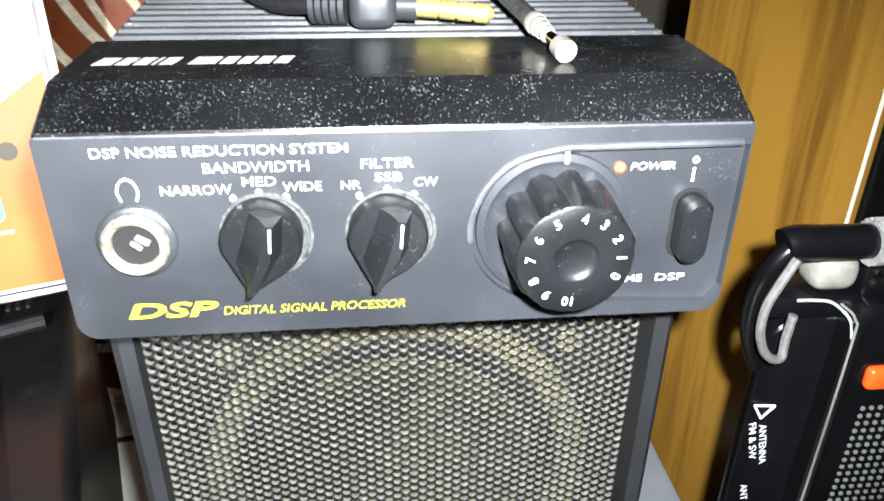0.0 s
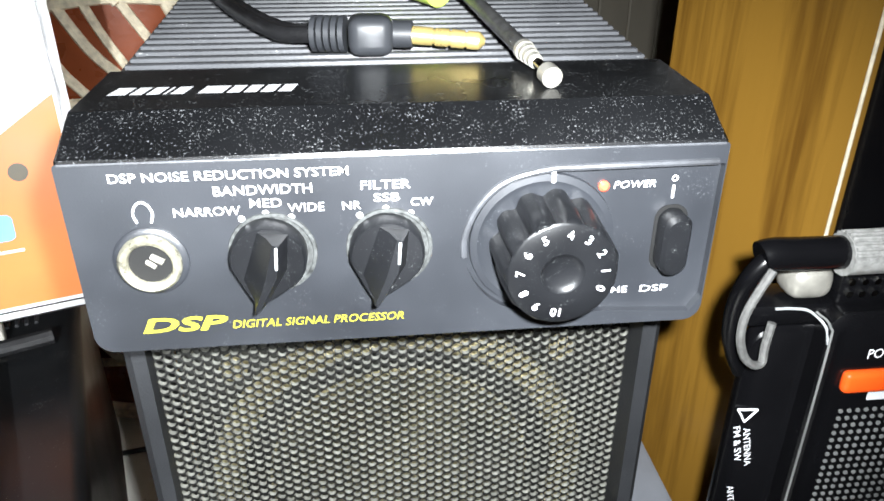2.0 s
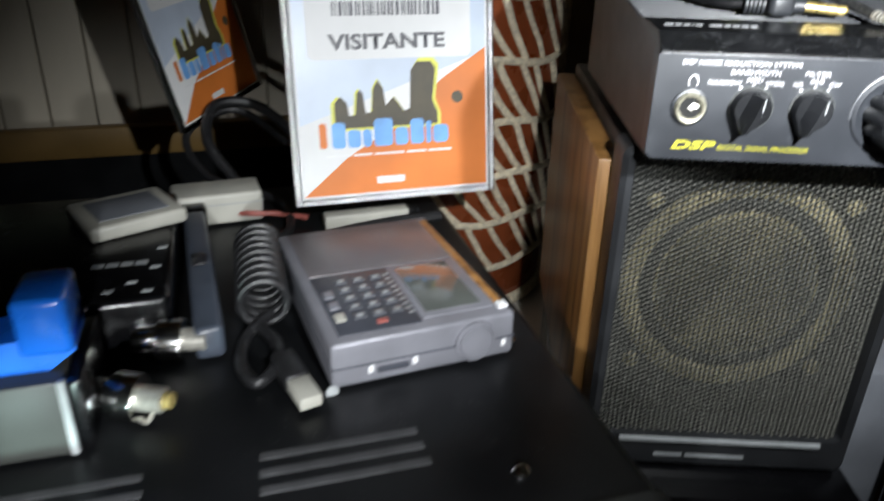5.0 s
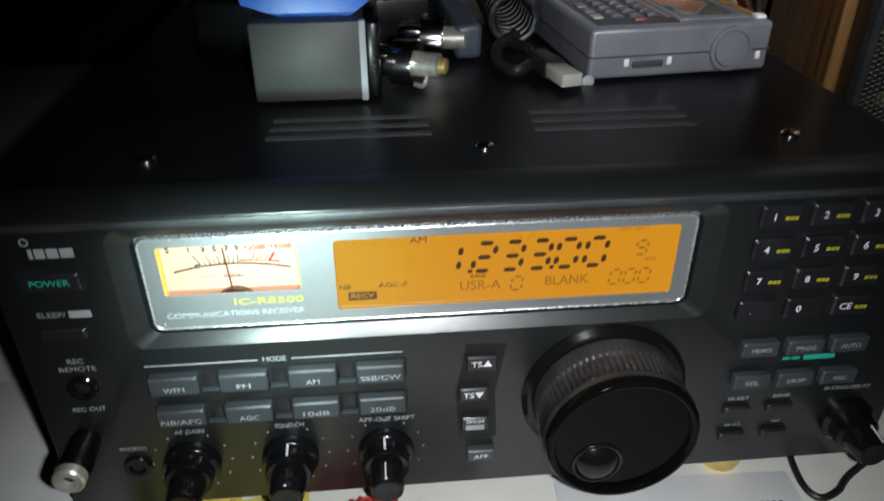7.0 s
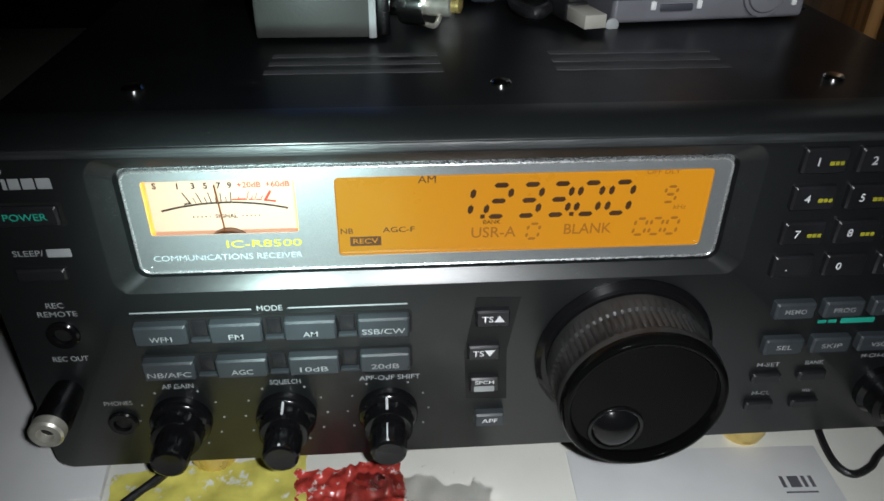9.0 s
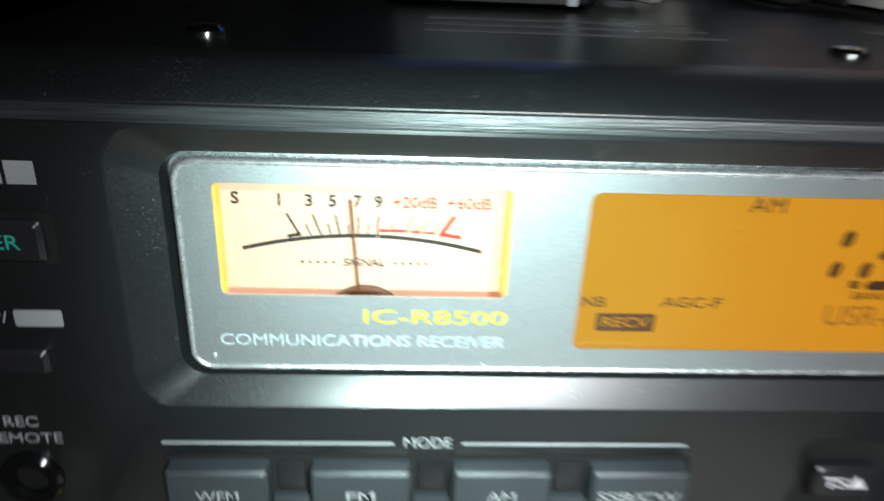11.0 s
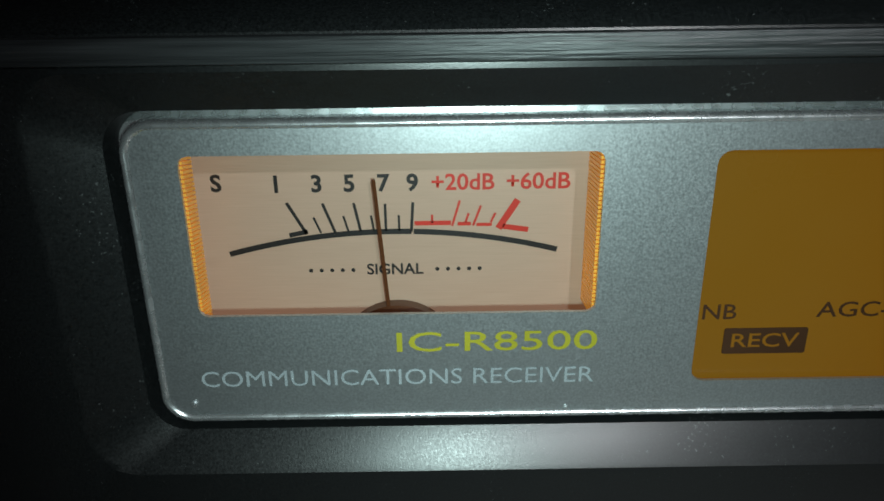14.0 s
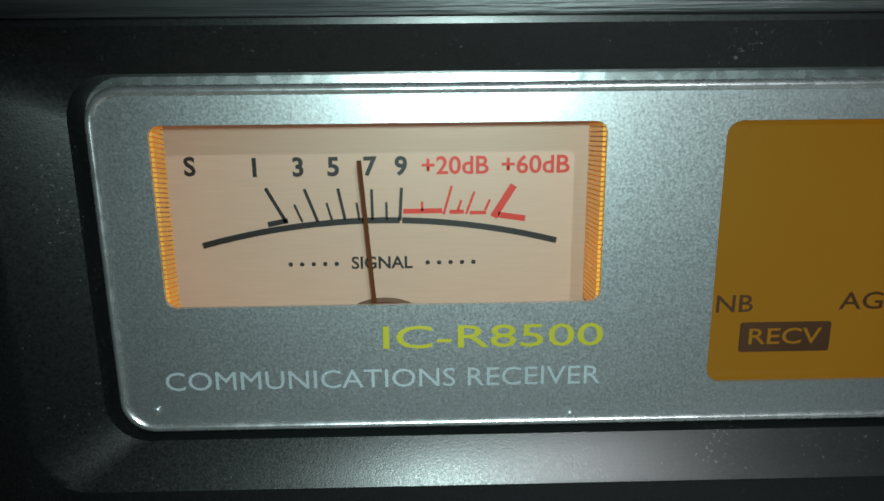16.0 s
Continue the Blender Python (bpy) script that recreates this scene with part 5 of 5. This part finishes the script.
# ---- visitor badges ----
def badge(m, label, strip):
    b = thing("visitor_badge", m, label, "badge")
    W, H = 97.5, 140
    sh = part("card", B((0.8, 0, 0.8), (W - 0.8, 0.9, H), 0.3), PAPER, b)
    f = -0.12
    bm = slab(bmesh.new(), [(2, 36), (95.5, 68), (95.5, 112), (2, 112)], f + 0.06, 0.02)
    part("sky_print", bm, SKYPRINT, sh)
    bm = slab(bmesh.new(), [(2, 2), (95.5, 2), (95.5, 70), (72, 55), (52, 36), (24, 20)], f + 0.02, 0.02)
    part("orange_print", bm, ORANGE, sh)
    part("white_field", slab(bmesh.new(), rr(8, 66, 88, 128, 3), f + 0.03, 0.02), PAPER, sh)
    bm = bmesh.new()
    rnd = random.Random(4)
    x = 20.5
    while x < 72:
        w = rnd.choice((0.7, 0.9, 1.2, 1.7))
        slab(bm, [(x, 85.6), (x + w, 85.6), (x + w, 92), (x, 92)], f, f + 0.02)
        x += w + rnd.choice((0.5, 0.7, 1.0))
    tagged(part("barcode", bm, GREYPRINT, sh), kind="stuff")
    write("VISITANTE", 46.2, 73.6, f, 6.6, DARKGREY, sh, width=57, bold=0.035)
    bm = bars(bmesh.new(), 30, 102.5, f, [26], 3.6)
    bars(bm, 34, 97.4, f, [8, 10], 1.2, 1)
    bars(bm, 22, 113, f, [48], 8)
    tagged(part("fine_print", bm, GREYPRINT, sh, smooth=0), kind="stuff")
    sk = [(19, 34), (19, 46), (22, 49), (25, 46), (26, 40), (29, 40), (30, 50), (31.5, 52), (33, 50), (34, 41), (37, 41), (38, 52), (40.5, 56), (43, 52), (44, 44), (48, 48), (51, 44), (53, 41), (56, 42), (57, 60), (60, 64), (67, 64), (69.5, 61), (67.5, 46), (70, 40), (70, 34)]
    big = [(44.5 + (x - 44.5) * 1.07, 46 + (z - 46) * 1.1) for x, z in sk]
    part("skyline_edge", slab(bmesh.new(), big, f + 0.015, f + 0.03), LIME, sh)
    part("skyline_print", slab(bmesh.new(), sk, f, f + 0.012), DARKPRINT, sh)
    part("sun_print", slab(bmesh.new(), circle(80.5, 46.5, 3.0, 14), f, f + 0.02), DARKPRINT, sh)
    for x, w, h in ((17.0, 6.6, 12.4), (24.6, 6.4, 8.6), (32.0, 4.4, 8.6), (37.6, 9.4, 13.4), (48.0, 6.8, 8.6), (55.8, 7.0, 12.4), (63.8, 2.8, 11), (67.6, 7.8, 8.8)):
        part("mark_shape", slab(bmesh.new(), rr(x, 24.6, x + w, 24.6 + h, 2.0, 3), f - 0.02, f), BLUEPRINT, sh)
    bm = bmesh.new()
    slab(bm, rr(11, 25, 14.5, 37, 1.2, 3), f - 0.03, f - 0.01)
    part("mark_shape", bm, ORANGE, sh)
    part("fine_print", bars(bmesh.new(), 14, 21.0, f, [12, 9, 15, 10, 12], 1.0, 1.2), PAPER, sh, smooth=0)
    part("fine_print", bars(bmesh.new(), 38, 8.0, f, [14], 3.4), PAPER, sh, smooth=0)
    # clear holder: rims and back
    part("holder_rim", B((-2.4, -0.9, -2.2), (0.4, 1.6, H + 2), 0.5), CLEAR, b, "clear plastic rim")
    part("holder_rim", B((W - 0.4, -0.9, -2.2), (W + 2.4, 1.6, H + 2), 0.5), CLEAR, b, "clear plastic rim")
    part("holder_rim", B((0.5, -0.9, -2.2), (W - 0.5, 1.6, 0.4), 0.5), CLEAR, b, "clear plastic rim")
    part("holder_back", B((-2.4, 1.8, -2.2), (W + 2.4, 3.0, H + 2), 0.5), strip, b)
    bm = bmesh.new()
    box(bm, (W / 2 - 7, 0.2, H), (W / 2 + 7, 1.4, H + 240), 0.4)
    part("lanyard", bm, CABLE, b, "black lanyard ribbon")
    return b


badge(at(154.0, 207.0, 148, -10, 0, 1.0), "orange and white visitor badge in a clear holder", PAPER)
badge(at(100, 318, 156, -13, -4, 60), "second orange visitor badge hanging at an angle", FLATBLACK)
solo("shelf", B((20, 240, 525), (320, 556, 541), 2), WALNUT, Matrix(), "plain wooden shelf that carries the lanyards", "shelf")


# ---- terracotta vase bound with raffia ----
def vase():
    cx, cy = 286, 404
    v = thing("vase", at(cx, cy, 0), "brown terracotta vase bound with cream raffia strips", "vase")

    def radius(z):
        return 80 + 6 * math.sin(z / 420 * math.pi) - (4 if z < 6 else 0)

    prof = [(r, z) for z in range(0, 421, 12) for r in (radius(z),)]
    bm = bmesh.new()
    rows = []
    n = 64
    for r, z in prof:
        rows.append([bm.verts.new((r * math.cos(2 * math.pi * i / n), r * math.sin(2 * math.pi * i / n), z)) for i in range(n)])
    for a, b in zip(rows, rows[1:]):
        for i in range(n):
            bm.faces.new((a[i], a[(i + 1) % n], b[(i + 1) % n], b[i]))
    bm.faces.new(rows[0])
    bm.faces.new(rows[-1])
    part("body", bm, TERRA, v, smooth=50)
    rnd = random.Random(11)

    def on(a, z, lift):
        r = radius(z) + lift
        return (r * math.cos(a), r * math.sin(a), z)

    levels = [40, 76, 110, 147, 188, 230, 274, 318, 362]
    for k, z in enumerate(levels):
        bm = bmesh.new()
        pts = [on(radians(180 + a), z + 2.0 * math.sin(a * 0.11 + k), 0.6) for a in range(-6, 190, 8)]
        tube(bm, pts, 2.6, 8)
        part("band", bm, RAFFIA, v)
        if k + 1 < len(levels):
            z2 = levels[k + 1]
            for i in range(17):
                a0 = 182 + i * 10.5 + rnd.uniform(-2, 2)
                lean = rnd.uniform(9, 14)
                q = []
                for j in range(5):
                    t = j / 4
                    q.append(on(radians(a0 + lean * (t + 0.5 * t * t * rnd.uniform(0.6, 1.0))), z2 + (z - z2) * t, 0.4))
                bm = tube(bmesh.new(), q, rnd.uniform(2.0, 3.0), 7)
                part("strip", bm, RAFFIA, v)
    part("foot_ring", tube(bmesh.new(), [on(radians(180 + a), 6, 1.2) for a in range(-6, 190, 8)], 4.5, 8), RAFFIA, v, "pale foot ring")


vase()

# ---- odds and ends on the receiver ----
g = thing("metal_box", at(30, 75, 122.9), "grey metal box with a pale front edge", "box")
part("body", B((0, 0, 0), (38, 42, 27), 1.2), GREYBOX, g)
part("edge_strip", B((36.2, -0.5, 0), (38.6, 2, 27.2), 0.4), DIMINK, g)
part("end_cap", B((38.4, 1, 0), (43, 41, 26), 1.0), BLACKPL, g)


def connector(m, label, gold):
    c = thing("coaxial_connector", m, label, "connector")
    part("barrel", lathe(bmesh.new(), 0, 8, [(5, 0), (5.6, -1), (5.6, -8), (5.0, -9)], 28, 14, 0.5, (1, 2)), CHROME, c)
    part("collar", lathe(bmesh.new(), 0, 8, [(7.8, -9), (8.0, -9.6), (8.0, -17), (7.4, -18)], 42, 21, 0.5, (1, 2)), CHROME, c, "knurled chrome collar")
    part("nose", lathe(bmesh.new(), 0, 8, [(4.4, -18), (4.4, -26), (3.6, -26.6), (2.6, -26.4)], 24), NICKEL, c)
    part("pin", lathe(bmesh.new(), 0, 8, [(3.0 if gold else 1.2, -26), (2.8 if gold else 1.2, -29), (0.6, -29.6)], 16), GOLD if gold else NICKEL, c)
    return c


connector(at(70, 96, 122.9, 0, 0, 66), "chrome coaxial connector with gold centre pin", True)
connector(at(82, 126, 122.9, 0, 0, 78), "second chrome coaxial connector beside the cable", False)
bm = tube(bmesh.new(), [(82, 92, 124.2), (88, 84, 124.2), (90, 92, 128), (86, 104, 124.5)], 0.9, 8)
solo("wire_loop", bm, NICKEL, Matrix(), "bare metal wire loop on the receiver", "wire")

u = thing("usb_cable", at(0, 0, 0), "coiled black cable with a pale metal plug", "cable")
for i in range(9):
    pts = [(130 + 9.5 * math.cos(a) + i * 0.2, 138 + i * 7.0, 134 + 9.5 * math.sin(a)) for a in [k * math.pi / 5 for k in range(11)]]
    part("coil_turn", tube(bmesh.new(), pts, 1.7, 8), CABLE, u)
part("cord", tube(bmesh.new(), [(132, 142, 126), (122, 128, 125), (119, 108, 125), (124, 96, 125), (131, 104, 125.5), (133, 118, 126), (128, 132, 126)], 2.4, 10), CABLE, u)
part("cord", tube(bmesh.new(), [(136, 200, 130), (150, 230, 126), (146, 270, 126), (110, 300, 132), (100, 330, 150), (130, 350, 158), (160, 330, 140)], 2.4, 10), CABLE, u)
bm = bmesh.new()
box(bm, (-4.5, -9, 0), (4.5, 9, 7), 1.6, 3)
bmesh.ops.transform(bm, matrix=Matrix.Translation((135.6, 99, 123)) @ Matrix.Rotation(radians(14), 4, "Z"), verts=bm.verts)
part("plug_grip", bm, CABLE, u)
bm = bmesh.new()
box(bm, (-4.0, -22, 1.2), (4.0, -8.6, 5.8), 0.4, 2)
bmesh.ops.transform(bm, matrix=Matrix.Translation((135.6, 99, 123)) @ Matrix.Rotation(radians(14), 4, "Z"), verts=bm.verts)
part("plug_shell", bm, IVORY, u, "pale metal plug shell")
bm = bmesh.new()
tube(bm, [(152, 205, 126), (170, 214, 126.5), (200, 222, 126.5), (230, 226, 126.2)], 3.0, 10)
solo("cable", bm, CABLE, Matrix(), "thick black cable behind the pocket radio", "cable")
solo("connector_strip", B((0, 0, 0), (46, 9, 7), 1), IVORY, at(168, 228, 122.9, 0, 0, 3), "ivory connector strip behind the pocket radio", "connector")
bm = tube(bmesh.new(), [(104, 262, 128), (124, 250, 128), (146, 246, 127), (160, 240, 126)], 1.6, 8)
solo("wire", bm, REDWRAP, Matrix(), "thin red wire on the receiver", "wire")

s = thing("slate_stick", at(105, 190, 122.9, 0, 0, 3), "slate-blue plastic stick device with a dark tip", "device")
part("body", B((-5.5, -72, 0), (5.5, 46, 14), 2.5, 3), SLATE, s)
part("tip", B((-6.5, 46, 1), (6.5, 58, 14), 2.0, 3), BLACKPL, s)
part("button", B((-3, -20, 14.6), (3, -8, 15.8), 0.8, 2), DARKKEY, s)

rec = thing("small_receiver", at(0, 128, 122.9), "black pocket receiver with small white legends", "receiver")
part("body", B((0, 0, 0), (96, 112, 24), 3, 3), BLACKPL, rec)
part("maker_mark", bars(bmesh.new(), 0, 0, 0, [4.4, 4.6, 4.6, 4.6], 4, 0.9), DIMINK, rec, smooth=0)
rec.children[-1].matrix_local = at(66, 31, 24.15, -90)
for x, y in ((92, 44), (90, 26), (82, 14), (88, 6), (74, 8)):
    part("legend", B((x - 2, y - 1.2, 23.9), (x + 2, y + 1.2, 24.4), 0.3, 1), DIMINK, rec)
w = thing("power_adapter", at(64, 180, 147.1, 0, 0, 24), "ivory power adapter with grey top", "adapter")
part("body", B((0, 0, 0), (42, 36, 7), 2, 3), IVORY, w)
part("top_label", B((6, 6, 6.7), (36, 30, 7.4), 0.3), GREYSLAB, w, "grey label")
w = thing("ivory_box", at(92, 246, 122.9, 0, 0, 4), "flat ivory plastic box", "box")
part("body", B((0, 0, 0), (46, 24, 17), 2, 3), IVORY, w)
part("lid_line", B((-0.2, -0.2, 11), (46.2, 24.2, 11.5)), DIMINK, w)

b = thing("blue_clip", at(26, 80, 150.1), "bright blue plastic clip bracket on the grey box", "clip")
part("left_block", B((0, 0, 6), (14, 22, 25), 2.2, 3), BLUE, b)
part("right_block", B((31, 0, 6), (46, 22, 25), 2.2, 3), BLUE, b)
part("saddle", slab(bmesh.new(), [(0, 12), (12, 8), (26, 11), (46, 12), (46, 6), (38, 0), (14, 0), (2, 4)], 2, 20), BLUE, b, smooth=0)
bm = tube(bmesh.new(), [(126, 292, 130), (112, 310, 150), (118, 330, 166), (142, 335, 164), (164, 325, 146), (170, 318, 126)], 3.2, 10)
solo("cable", bm, CABLE, Matrix(), "thick black cable arching behind the receiver", "cable")

# black plug box on the table by the vase
pb = thing("plug_box", at(286, 303, 0.0), "small black plastic plug box on the white table", "plug")
part("body", B((-19.5, -16, 0), (19.5, 14, 11), 1.6, 3), BLACKPL, pb)
part("lid", B((-18.6, -14.6, 11), (18.6, 13, 13.0), 0.8), BLACKPL, pb)
part("lead", tube(bmesh.new(), [(-19, 0, 4), (-30, -2, 2.2), (-42, -1, 2.2), (-60, 2, 2.2)], 1.4, 8), CABLE, pb, "thin black lead")
